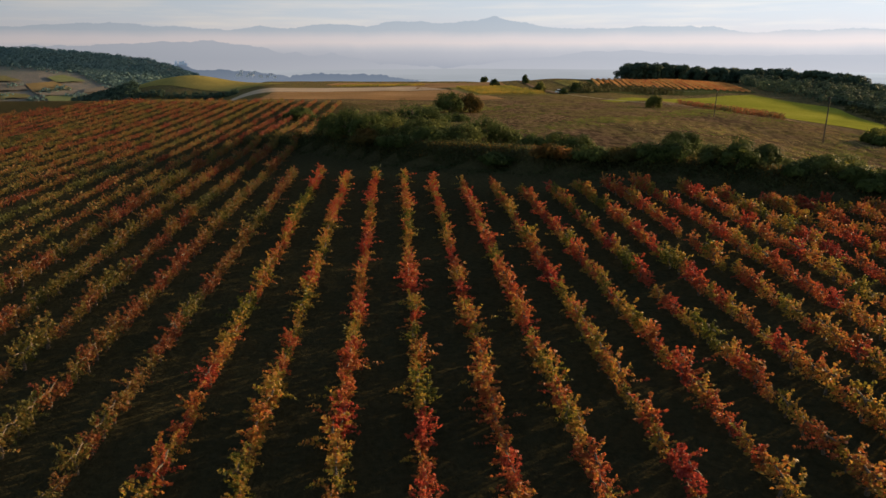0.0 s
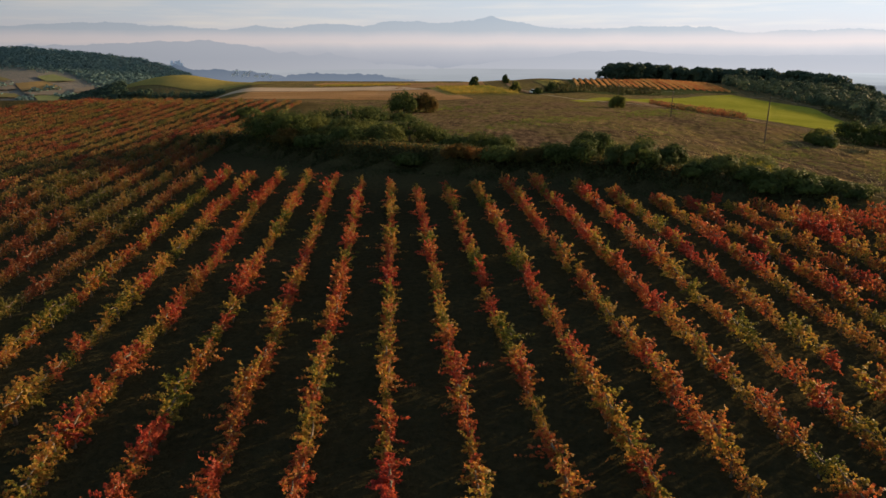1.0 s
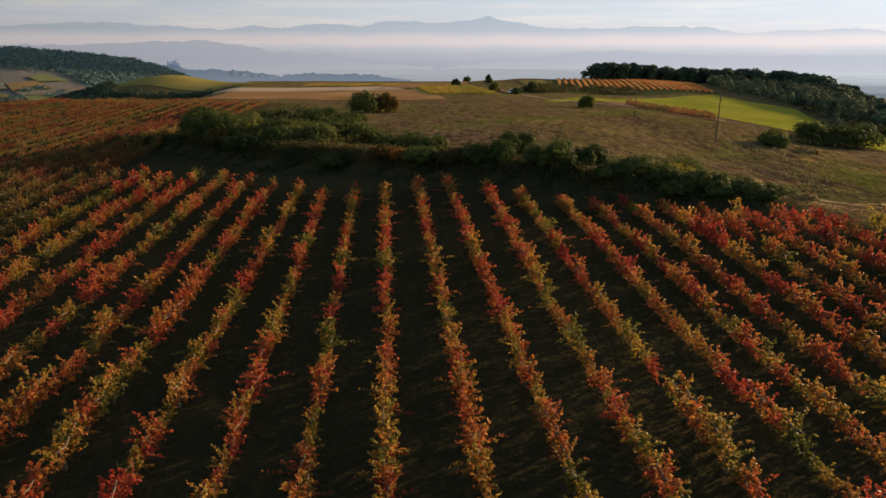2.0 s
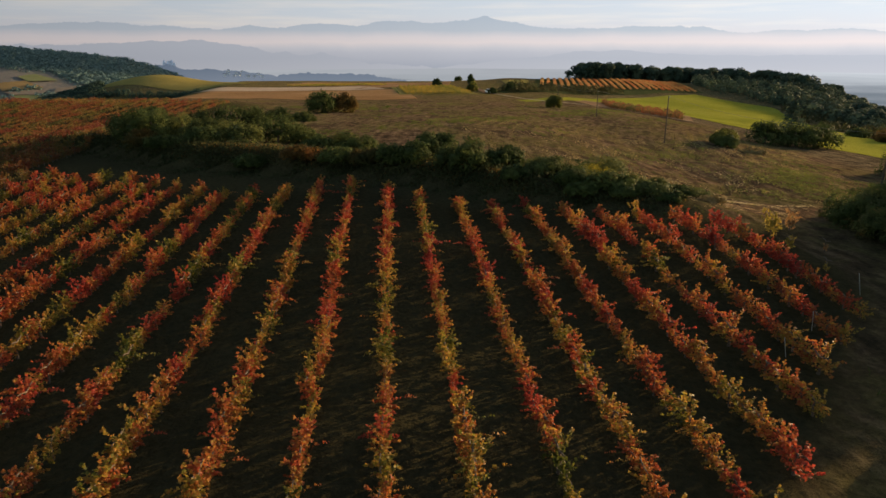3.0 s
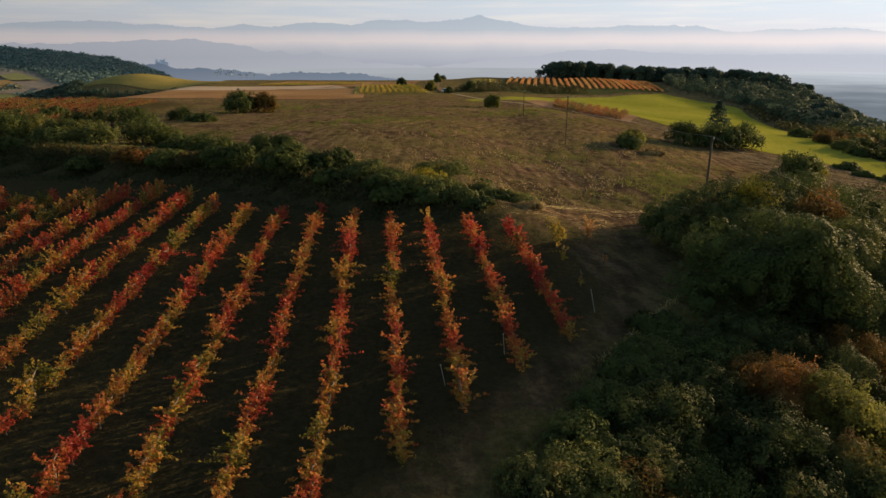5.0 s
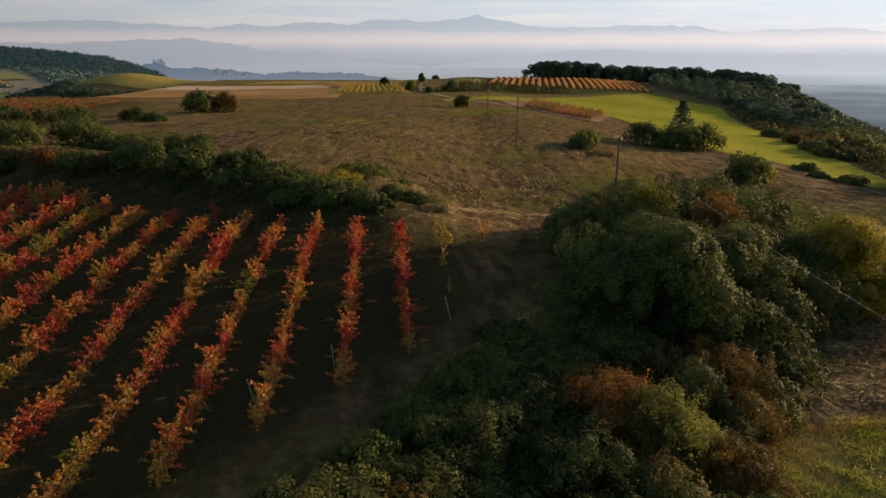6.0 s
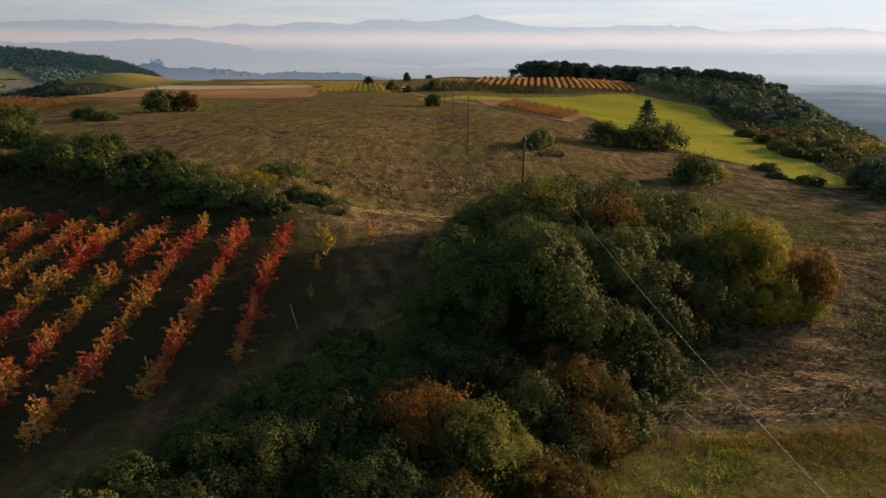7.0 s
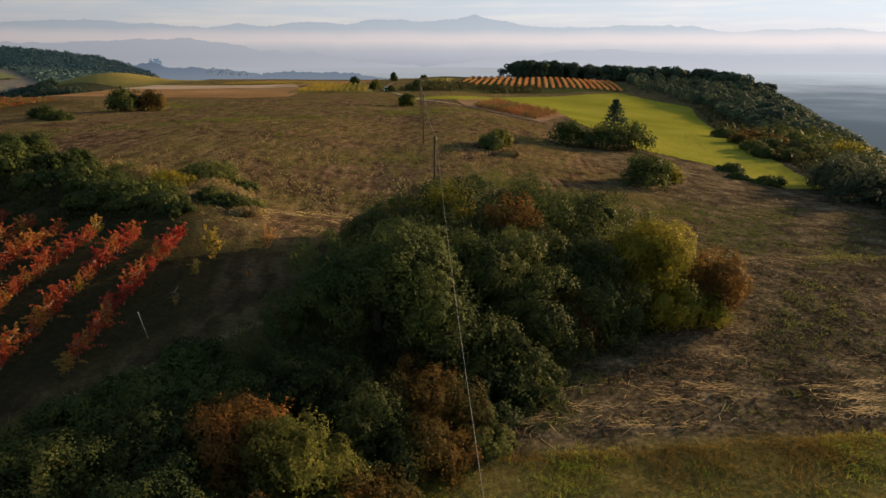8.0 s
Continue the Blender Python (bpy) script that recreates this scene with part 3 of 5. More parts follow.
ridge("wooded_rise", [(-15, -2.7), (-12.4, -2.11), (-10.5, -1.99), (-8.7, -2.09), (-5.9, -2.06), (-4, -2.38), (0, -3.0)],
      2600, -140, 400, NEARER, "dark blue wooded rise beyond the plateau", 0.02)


# ---- vines ----
def vine_mesh(seed, count, size, length=1.25, mat=VINE):
    """The leafy crown of one vine along the y axis: arching canes set with leaves round a denser middle."""
    rng = np.random.default_rng(seed)
    at = []
    for j in range(17):
        tall = j < 7
        e = rng.choice([-1, 1])
        o = np.array([rng.normal(0, 0.07), rng.uniform(-0.5, 0.5) * length, rng.uniform(0.62, 0.85) if tall else rng.uniform(0.3, 0.75)])
        way = np.array([e * abs(rng.normal(0.12 if tall else 0.6, 0.3)), rng.normal(0, 0.45), abs(rng.normal(0.9 if tall else 0.5, 0.3))])
        far = rng.uniform(0.4, 0.95) if tall else rng.uniform(0.25, 0.68)
        if j == 16 and seed % 3 == 0:
            way, far = np.array([e * 1.0, rng.normal(0, 0.3), 0.35]), 1.05
        k = int(count * 0.7 / 17)
        w = rng.uniform(0.08, 1, (k, 1)) ** 0.8
        at.append(o + w * far * way / np.linalg.norm(way) - np.array([0, 0, 0.28]) * far * w ** 2 + rng.normal(0, 0.027, (k, 3)))
    k = int(count * 0.3)
    q = rng.normal(0, 1, (k, 3))
    q /= np.linalg.norm(q, axis=1)[:, None]
    fill = q * rng.uniform(0.5, 1, (k, 1)) * (0.19, 0, 0.42) + np.array([0, 0, 0.49])
    fill[:, 1] = rng.uniform(-0.52, 0.52, k) * length
    at = np.concatenate(at + [fill])
    out = np.stack([at[:, 0] * 2, 0 * at[:, 1], at[:, 2] * 0.8 - 0.2], 1)
    v, f = leaves(rng, at, out, size, 0.9, size < 0.12)
    return mesh_of("vine", v, f, mat)


def trunk_mesh(seed):
    rng = np.random.default_rng(seed)
    p = np.array([[0, 0, -0.12], [0.03, 0.02, 0.25], [-0.02, 0.05, 0.5], [0.02, 0.0, 0.72]]) + rng.normal(0, 0.02, (4, 3))
    arms = [tube(p, (0.06, 0.05, 0.045, 0.04), 6)]
    for e in (-1, 1):
        arms.append(tube([p[3], p[3] + (0.02, 0.25 * e, 0.1), p[3] + (0, 0.52 * e, 0.13)], (0.035, 0.028, 0.015), 5))
    return mesh_of("trunk", *merge(arms), BARK)


CROWNS = [vine_mesh(i, 470, 0.108) for i in range(18)]
CROWNS_FAR = [vine_mesh(40 + i, 430, 0.135) for i in range(12)]
CROWNS_WEST = [vine_mesh(60 + i, 430, 0.12, 1.25, VINE_WEST) for i in range(12)]
TRUNKS = [trunk_mesh(i) for i in range(6)]
rng = np.random.default_rng(11)


ROW_AT = (-0.6, 2.25, 5.0, 7.85, 10.75, 13.45, 16.15, 19.1, 21.9, 24.6, 27.35, 30.35, 33.05, 35.8, 38.5, 41.2, 43.9, 46.75, 49.6)


def row_x(k, y):
    """Where row k runs: parallel rows leaning a little westwards."""
    x0 = ROW_AT[k] if k >= 0 else ROW_AT[0] + 2.95 * k
    return x0 - (0.081 if 10 < x0 < 22.5 else 0.07) * (y - 18)


def row_span(k):
    x = row_x(k, 40)
    start = max(4.0, 36.2 - (48.2 - row_x(k, 34)) * 1.35) - (1.8 if k == 18 else 0.9 if k == 17 else 0.0)
    if x > -16:
        stop = float(np.interp(row_x(k, 58), [-18, -10, -3, 2, 8, 14, 18, 22, 27, 33, 41, 47], [72.5, 69, 68, 64, 61, 62.5, 63, 59, 56.5, 55.8, 52.9, 51.6]))
    else:
        stop = min(172 + 6 * math.sin(k), float(np.interp(x, [-105, -83, -68], [75, 134, 180])))
    return start, min(stop, 172)


def vine_row(k):
    start, stop = row_span(k)
    row = tagged(new("vine_row"), "row of red and gold autumn grapevines in dark soil", "vine row", "vine rows")
    row.location = (row_x(k, start), start, lie(row_x(k, start), start))
    base = Vector(row.location)
    y = start + 0.4
    while y < min(stop, 96 if k > -9 else 0):
        x = row_x(k, y) + rng.normal(0, 0.07)
        if rng.random() > 0.012:
            kinds = CROWNS_WEST if k < -3 else CROWNS if y < 52 else CROWNS_FAR
            v = child("vine", kinds[rng.integers(len(kinds))], row)
            v.location = Vector((x, y, lie(x, y))) - base
            v.rotation_euler = (0, 0, radians(4) + (math.pi if rng.random() < 0.5 else 0) + rng.normal(0, 0.06))
            g = rng.uniform(0.66, 1.22)
            v.scale = (g * rng.uniform(1.0, 1.35), g, g * rng.uniform(0.9, 1.12))
            t = child("trunk", TRUNKS[rng.integers(len(TRUNKS))], v)
        y += rng.uniform(1.0, 1.2)
    if y < stop:
        n = int((stop - y) / 1.2) * (64 if k > -20 else 46)
        d = np.random.default_rng(900 + k)
        spot = np.arange(y, stop, 1.2)
        spot, big = spot + d.normal(0, 0.12, len(spot)), d.uniform(0.4, 1.15, len(spot))
        own = d.integers(0, len(spot), n)
        py = spot[own] + d.normal(0, 0.34, n)
        px = row_x(k, py) + d.normal(0, 0.2, n) * big[own]
        pz = height(px, py) + 0.42 + 0.26 * big[own] + d.normal(0, 0.22, n) * big[own]
        v, f = leaves(d, np.stack([px, py, pz], 1), np.tile([0, 0, 0.4], (n, 1)), 0.22)
        child("foliage", mesh_of("foliage", v - np.array(base), f, VINE_WEST if k < -3 else VINE), row)["kind"] = "stuff"
    return row


for k in range(-36, 19):
    vine_row(k)


def lone_vine(x, y, mat, label, g=1.0):
    top = tagged(new("grapevine"), label, "vine", "vines at the row ends")
    top.location = (x, y, lie(x, y))
    c = child("crown", vine_mesh(int(x * 7), 420, 0.11, 0.9, mat), top)
    c.scale = (g, g, g * 1.1)
    child("trunk", TRUNKS[0], top)


lone_vine(50.3, 48.9, BRIGHT_GOLD, "single golden-yellow grapevine at the field corner", 1.5)
lone_vine(50.2, 46.0, BRIGHT_GOLD, "small yellow grapevine at the field corner", 0.7)
lone_vine(50.5, 42.0, BRIGHT_GOLD, "stunted, almost bare grapevine at the field corner", 0.4)
lone_vine(53.0, 46.5, VINE_ORANGE, "stunted, almost bare grapevine at the field corner", 0.4)
lone_vine(53.0, 51.4, VINE_ORANGE, "small orange-red grapevine at the field corner", 1.15)


def row_post(x, y, h=1.5, lean=(0.0, 0.0)):
    top = tagged(new("row_post"), "thin pale steel trellis post leaning at a row end", "post", "row posts")
    top.location = (x, y, lie(x, y))
    top.rotation_euler = (lean[0], lean[1], 0)
    child("stake", mesh_of("stake", *tube([(0, 0, -0.2), (0, 0, h)], (0.019, 0.017), 6), STEEL), top)
    child("cap", mesh_of("cap", *tube([(0, 0, h), (0, 0, h + 0.04)], (0.03, 0.026), 6), STEEL), top)


for px, py, ph, pl in ((50.5, 38.4, 1.3, (0, -0.22)), (45.2, 33.8, 1.0, (0, -0.08)), (42.4, 30.9, 1.0, (0, -0.2))):
    row_post(px, py, ph, pl)


# ---- shrubs and trees ----
def crown_mesh(name, seed, rx, ry, h, count, size, mat, low=0.0, lumps=30, spread=0.84, big=1.0):
    """An uneven crown out of lumps and tufts of small leaves round a dense core; its foot is at z = 0."""
    rng = np.random.default_rng(seed)
    lobes = [(np.array([0, 0, h * 0.4]), np.array([rx * 0.55, ry * 0.55, h * 0.36]))]
    for _ in range(lumps):
        a, up = rng.uniform(0, 2 * math.pi), rng.uniform(low, 1.0)
        q = math.sqrt(max(0.03, 1 - up ** 2)) * spread * rng.uniform(0.75, 1.08)
        c = np.array([rx * q * math.cos(a), ry * q * math.sin(a), h * (0.14 + 0.6 * up * rng.uniform(0.85, 1.08))])
        g = rng.uniform(0.17, 0.34) * big
        lobes.append((c, np.array([rx * g * rng.uniform(0.8, 1.3), ry * g * rng.uniform(0.8, 1.3), h * g * rng.uniform(0.6, 0.85)])))
    pieces = []
    area = np.array([np.prod(r) ** (2 / 3) for _, r in lobes])
    for (c, r), share in zip(lobes, area / area.sum()):
        n = max(60, int(count * share))
        k = max(6, n // 48)
        tuft = rng.normal(0, 1, (k, 3)) + (0, 0, 0.35)
        tuft /= np.linalg.norm(tuft, axis=1)[:, None]
        wide = np.clip(2.0 * float(np.mean(r)) / math.sqrt(k), 0.16, 0.8) * rng.uniform(0.75, 1.25, k)
        own = rng.integers(0, k, n)
        q = rng.normal(0, 1, (n, 3)) + tuft[own] * 0.9
        q /= np.linalg.norm(q, axis=1)[:, None]
        at = c + tuft[own] * r * 0.86 + q * (wide[own] * rng.uniform(0.7, 1.08, n))[:, None]
        at[:, 2] = np.maximum(at[:, 2], rng.uniform(0, 0.25, n))
        pieces.append(clump(rng, at, q + 0.5 * tuft[own] + (0, 0, 0.12), size))
        tips = at[(q[:, 2] > 0.3) & (at[:, 2] > c[2])][::70]
        for e in tips:
            way = (e - c) / np.linalg.norm(e - c) * 0.6 + np.array([rng.normal(0, 0.2), rng.normal(0, 0.2), 0.8])
            k = rng.integers(4, 8)
            line = e + np.outer(np.linspace(0.0, rng.uniform(0.15, 0.42) * min(1, h / 4), k), way) + rng.normal(0, 0.03, (k, 3))
            pieces.append(clump(rng, line, np.tile(way, (k, 1)), size * 0.8, 0.8))
        bm = bmesh.new()
        bmesh.ops.create_icosphere(bm, subdivisions=1, radius=1)
        ball = np.array([v.co[:] for v in bm.verts])
        core = ball * rng.uniform(0.22, 0.42, (len(bm.verts), 1)) * r + c
        core[:, 2] = np.maximum(core[:, 2], 0)
        pieces.append((core, np.array([[v.index for v in f.verts] for f in bm.faces]), ball))
        bm.free()
    return foliage_mesh(name, pieces, mat)


def stem_mesh(seed, h, r):
    rng = np.random.default_rng(seed)
    p = [np.array([0, 0, -0.3]), np.array([0, 0, h * 0.3]) + rng.normal(0, 0.06, 3), np.array([0, 0, h * 0.62]) + rng.normal(0, 0.1, 3)]
    t = [tube(p, (r, r * 0.8, r * 0.5), 7)]
    for _ in range(4):
        d = rng.normal(0, 1, 3)
        d[2] = abs(d[2]) + 0.4
        d *= h * 0.3 / np.linalg.norm(d)
        t.append(tube([p[1], p[1] + d * 0.5 + (0, 0, 0.1), p[1] + d], (r * 0.5, r * 0.35, r * 0.15), 5))
    return mesh_of("trunk", *merge(t), BARK)


def shrub(name, x, y, rx, ry, h, mat, label, category="bush", group="", count=3600, size=0.2, seed=None, sink=0.1, **more):
    top = tagged(new(name), label, category, group)
    top.location = (x, y, lie(x, y) - sink)
    seed = int(x * 13 + y * 7) % 9973 if seed is None else seed
    child("crown", crown_mesh("crown", seed, rx, ry, h, count, size, mat, **more), top)
    child("trunk", stem_mesh(seed, h, 0.05 * h), top)
    return top


OAK_LABEL = "dense dark green holm oak bush on the bank"
WEST_BANK = ((-12.6, 89.0, 3.0, 4.2, OAK), (-9.4, 86.0, 2.8, 3.8, OAK), (-15.5, 91.5, 2.6, 3.4, OAK), (-4.7, 103, 3.8, 5.2, OAK), (-8.6, 101.5, 2.8, 4.0, OAK), (-1.6, 104.5, 2.6, 3.6, OAK), (5.3, 89.5, 3.2, 3.6, OAK),
             (8.2, 90.2, 2.4, 2.6, OAK), (-0.2, 87.8, 3.0, 3.2, OLIVE), (-3.5, 87, 2.8, 3.2, OLIVE), (-6.5, 88.5, 2.8, 3.4, OLIVE),
             (-10, 91, 3.0, 3.6, OAK), (2.5, 84, 2.4, 2.4, OLIVE), (-13.5, 94.5, 3.0, 3.6, OAK), (-2.0, 82.5, 2.4, 2.0, OAK),
             (-3.2, 125.8, 2.2, 2.4, OAK), (2.5, 120.7, 2.0, 1.5, OAK), (0, 122.4, 1.6, 1.2, OLIVE))
MIDDLE_BANK = ((-9.5, 84, 2.2, 1.6, RUST), (-6, 80.5, 2.2, 1.4, OAK), (11.4, 84.9, 2.2, 1.6, OAK), (14.4, 84.2, 2.3, 2.1, OAK),
               (17.0, 82.2, 2.2, 1.8, OAK), (9.4, 90.5, 1.4, 1.3, OAK), (6, 73.6, 2.0, 1.1, OAK), (12, 72.2, 2.2, 1.2, RUST),
               (16, 70.4, 2.2, 1.3, OAK), (19, 69.4, 2.0, 1.3, RUST), (21.4, 68.6, 1.7, 2.0, OAK), (23.7, 67.4, 1.7, 2.3, OAK),
               (25.2, 70.9, 1.8, 2.9, OAK), (26.7, 72, 1.7, 3.0, OAK), (29, 64.2, 2.0, 2.8, OAK), (27.4, 66, 1.5, 2.1, OLIVE))
# some low oak bushes are added to darken the bank's shaded face and hollows
EAST_BANK = ((31.7, 65.8, 1.7, 2.0, OAK), (33.2, 66.8, 1.4, 2.5, OAK), (35.9, 62.2, 2.0, 1.9, OLIVE),
             (43.2, 70.6, 2.6, 2.2, OLIVE), (41.4, 72.8, 1.8, 1.2, OAK), (38.2, 57.6, 1.5, 0.9, OAK), (41.8, 57.0, 1.5, 0.8, OAK), (43.6, 58.2, 1.4, 0.8, OAK), (45.4, 56.4, 1.2, 0.6, OAK), (47.2, 60.6, 1.7, 0.6, OAK), (46.2, 69.8, 1.5, 0.6, OAK), (40.6, 58.6, 2.3, 1.3, OAK), (37.8, 59.4, 1.6, 1.3, OAK), (44.2, 57.2, 1.5, 1.0, OLIVE),
             (33.0, 61.0, 1.5, 1.1, OAK))
for x, y, r, h, mat in WEST_BANK + MIDDLE_BANK + EAST_BANK:
    shrub("bush", x, y, r, r * 0.9, h, mat, OAK_LABEL if mat is OAK else "low scrub bush on the overgrown bank", "bush", "bushes on the bank")

for x, y, r, h, mat in ((38.5, 66.5, 2.0, 1.2, DRY), (41.5, 66.0, 2.2, 1.3, YELLOW), (44.5, 66.5, 2.0, 1.0, DRY), (47.0, 63.5, 1.8, 0.9, DRY), (49.0, 60.5, 1.7, 0.8, OLIVE), (36.0, 69.5, 2.0, 1.3, OLIVE),
                        (46.0, 61.8, 1.5, 1.0, OLIVE), (33.0, 71.5, 1.9, 1.4, DRY), (29.5, 73.0, 2.2, 1.5, OLIVE), (43.0, 60.0, 1.6, 1.2, OAK), (38.0, 61.8, 1.7, 1.5, OAK), (49.8, 58.2, 1.3, 0.7, DRY)):
    shrub("tussock", x, y, r, r * 0.8, h, mat, "low rounded tussock of dry grass and scrub on the bank", "tussock", "tussocks on the bank", 2800, 0.12)

# the thicket between the path and the stubble
THICKET = {OAK: "dense dark green oak bush in the thicket by the path", OLIVE: "grey-green olive-like bush in the thicket", MIXED_OAK: "green oak bush turning brown in the thicket",
           YELLOW: "tall yellowing bush at the thicket's edge", RUST: "rust-brown autumn bush in the thicket", ORANGE_BUSH: "orange-brown autumn bush at the end of the thicket", PALE_BUSH: "pale yellow-green bush at the foot of the thicket"}
THICKET_HEART = ((60.9, 41.3, 4.5, 6.0, OAK, 20000), (61.6, 50.2, 3.6, 3.9, MIXED_OAK, 13000), (61.2, 54.6, 3.0, 3.1, OAK, 8000), (66.4, 46.2, 4.4, 5.1, OLIVE, 16000), (66.0, 53.6, 4.3, 5.2, MIXED_OAK, 12000),
                 (71.0, 54.2, 4.3, 6.2, OAK, 12000), (71.2, 48.2, 4.4, 5.7, MIXED_OAK, 15000), (77.2, 50.3, 3.9, 6.3, YELLOW, 13000), (81.3, 50.6, 2.7, 4.3, ORANGE_BUSH, 7000), (79.9, 47.6, 1.7, 2.4, YELLOW, 3500),
                 (76.2, 56.2, 4.3, 6.3, MIXED_OAK, 9000), (64.8, 39.4, 3.3, 4.6, MIXED_OAK, 8000), (68.6, 43.0, 2.9, 4.0, MIXED_OAK, 7000), (73.4, 46.4, 2.8, 4.2, MIXED_OAK, 6000), (63.6, 46.0, 3.4, 4.8, OAK, 9000), (63.4, 43.6, 1.6, 5.3, OLIVE, 4000), (68.6, 50.2, 1.8, 6.0, RUST, 4000), (73.6, 51.4, 1.8, 6.2, OLIVE, 4000), (64.4, 51.4, 1.7, 5.2, YELLOW, 3500), (71.8, 44.6, 1.5, 3.4, RUST, 3500))
THICKET_SKIRT = ((62.8, 35.6, 2.9, 3.4, RUST, 9000), (66.2, 37.8, 2.3, 2.6, MIXED_OAK, 5000), (68.3, 39.4, 1.8, 2.0, MIXED_OAK, 3500), (58.9, 30.4, 1.9, 4.2, PALE_BUSH, 8000),
                 (56.6, 31.2, 2.1, 3.5, RUST, 7000), (53.5, 30.8, 2.0, 1.9, MIXED_OAK, 5000), (55.0, 34.2, 2.2, 1.4, OAK, 5000), (58.0, 36.0, 2.6, 2.2, MIXED_OAK, 8000),
                 (51.0, 29.0, 1.8, 1.9, MIXED_OAK, 4000), (54.6, 27.7, 2.2, 3.4, MIXED_OAK, 6000), (57.4, 27.4, 2.0, 3.1, MIXED_OAK, 6000), (60.8, 33.2, 2.3, 3.4, MIXED_OAK, 7000), (61.4, 29.8, 1.7, 2.4, RUST, 4500))
PATH_SCRUB = ((49.0, 26.3, 1.6, 1.5, MIXED_OAK, 3500), (51.5, 26.0, 1.8, 1.9, OAK, 4000), (46.8, 24.6, 1.5, 1.7, OLIVE, 3000), (49.5, 23.3, 1.7, 1.7, OAK, 3500),
              (63.6, 33.4, 1.6, 1.8, RUST, 3500), (52.6, 33.0, 1.5, 1.0, OAK, 3000), (55.0, 24.8, 1.9, 2.8, MIXED_OAK, 5000), (52.5, 22.6, 1.6, 1.8, OAK, 3500),
              (58.3, 25.2, 1.5, 1.8, YELLOW, 3000), (65.8, 34.8, 1.1, 1.0, OLIVE, 2500), (60.5, 26.5, 1.8, 2.2, OAK, 5000), (62.3, 27.2, 1.4, 1.6, RUST, 3500),
              (57.0, 22.0, 1.8, 2.4, MIXED_OAK, 4500))
FRONT_SCRUB = ((60.0, 22.5, 1.6, 1.8, OAK, 3500), (50.3, 20.4, 1.6, 1.6, OAK, 3500), (54.0, 19.4, 1.6, 1.8, MIXED_OAK, 3500), (47.2, 20.2, 1.4, 1.3, OAK, 3000),
               (44.8, 20.6, 1.2, 1.0, OAK, 2500), (45.2, 24.0, 1.3, 1.3, MIXED_OAK, 2600), (47.2, 26.8, 1.3, 1.2, OAK, 2600), (49.0, 29.2, 1.3, 1.2, OAK, 2600),
               (50.6, 31.4, 1.4, 1.1, OAK, 2800), (44.4, 22.2, 1.2, 1.1, RUST, 2400), (48.4, 24.6, 1.5, 1.6, RUST, 3000), (51.8, 33.6, 1.3, 0.9, OAK, 2600),
               (53.4, 36.2, 1.4, 0.8, OAK, 2600), (42.6, 20.2, 1.1, 0.9, OAK, 2200))
for x, y, r, h, mat, n in THICKET_HEART + THICKET_SKIRT + PATH_SCRUB + FRONT_SCRUB:
    shrub("bush", x, y, r, r, h, mat, THICKET[mat], "bush", "bushes of the thicket", int(n * (2.5 if y > 36 else 3.3)), 0.14 if y > 36 else 0.095, lumps=26, spread=0.95, big=1.2)

# lone bushes and trees in the fields
FIELD_BUSHES = ((1.5, 146.5, 3.4, 5.4, OAK, "round dark tree beside the ploughed field"), (6.0, 149, 2.9, 4.2, RUST, "low bush beside the ploughed field"), (57.3, 182, 2.0, 3.4, PALE_BUSH, "small round bush by the track"), (72.4, 108.3, 1.7, 2.2, OAK, "small dark bush in the ploughed field"),
                (74.0, 113.0, 2.2, 2.5, PALE_BUSH, "pale olive bush in the ploughed field"), (74.4, 103.5, 1.8, 0.6, DRY, "low mound of dry scrub in the ploughed field"), (91.0, 93.0, 3.5, 4.3, OAK, "round dark bush at the field's edge"), (94.5, 97.5, 2.6, 3.0, YELLOW, "yellowing bush at the field's edge"), (123, 102, 4.8, 6.2, HAZE_BUSH, "broad grey-green bush at the corner of the green field"),
                (126, 96, 4.4, 5.4, HAZE_BUSH, "broad grey-green bush on the slope"), (121, 84, 4.4, 4.6, HAZE_BUSH, "grey-green bush on the shaded slope"), (115, 75, 3.8, 3.0, HAZE_BUSH, "low grey-green bush on the shaded slope"), (131, 112, 5, 6, HAZE_BUSH, "grey-green bush on the slope"),
                (129, 88, 5.5, 6.5, HAZE_BUSH, "grey-green bush on the shaded slope"), (122, 74, 5, 5, HAZE_BUSH, "grey-green bush on the shaded slope"), (131, 147, 3.0, 2.6, OLIVE, "grey-green scrub bush beside the green field"), (136, 150, 3.4, 3.4, OLIVE, "grey-green scrub bush beside the green field"))
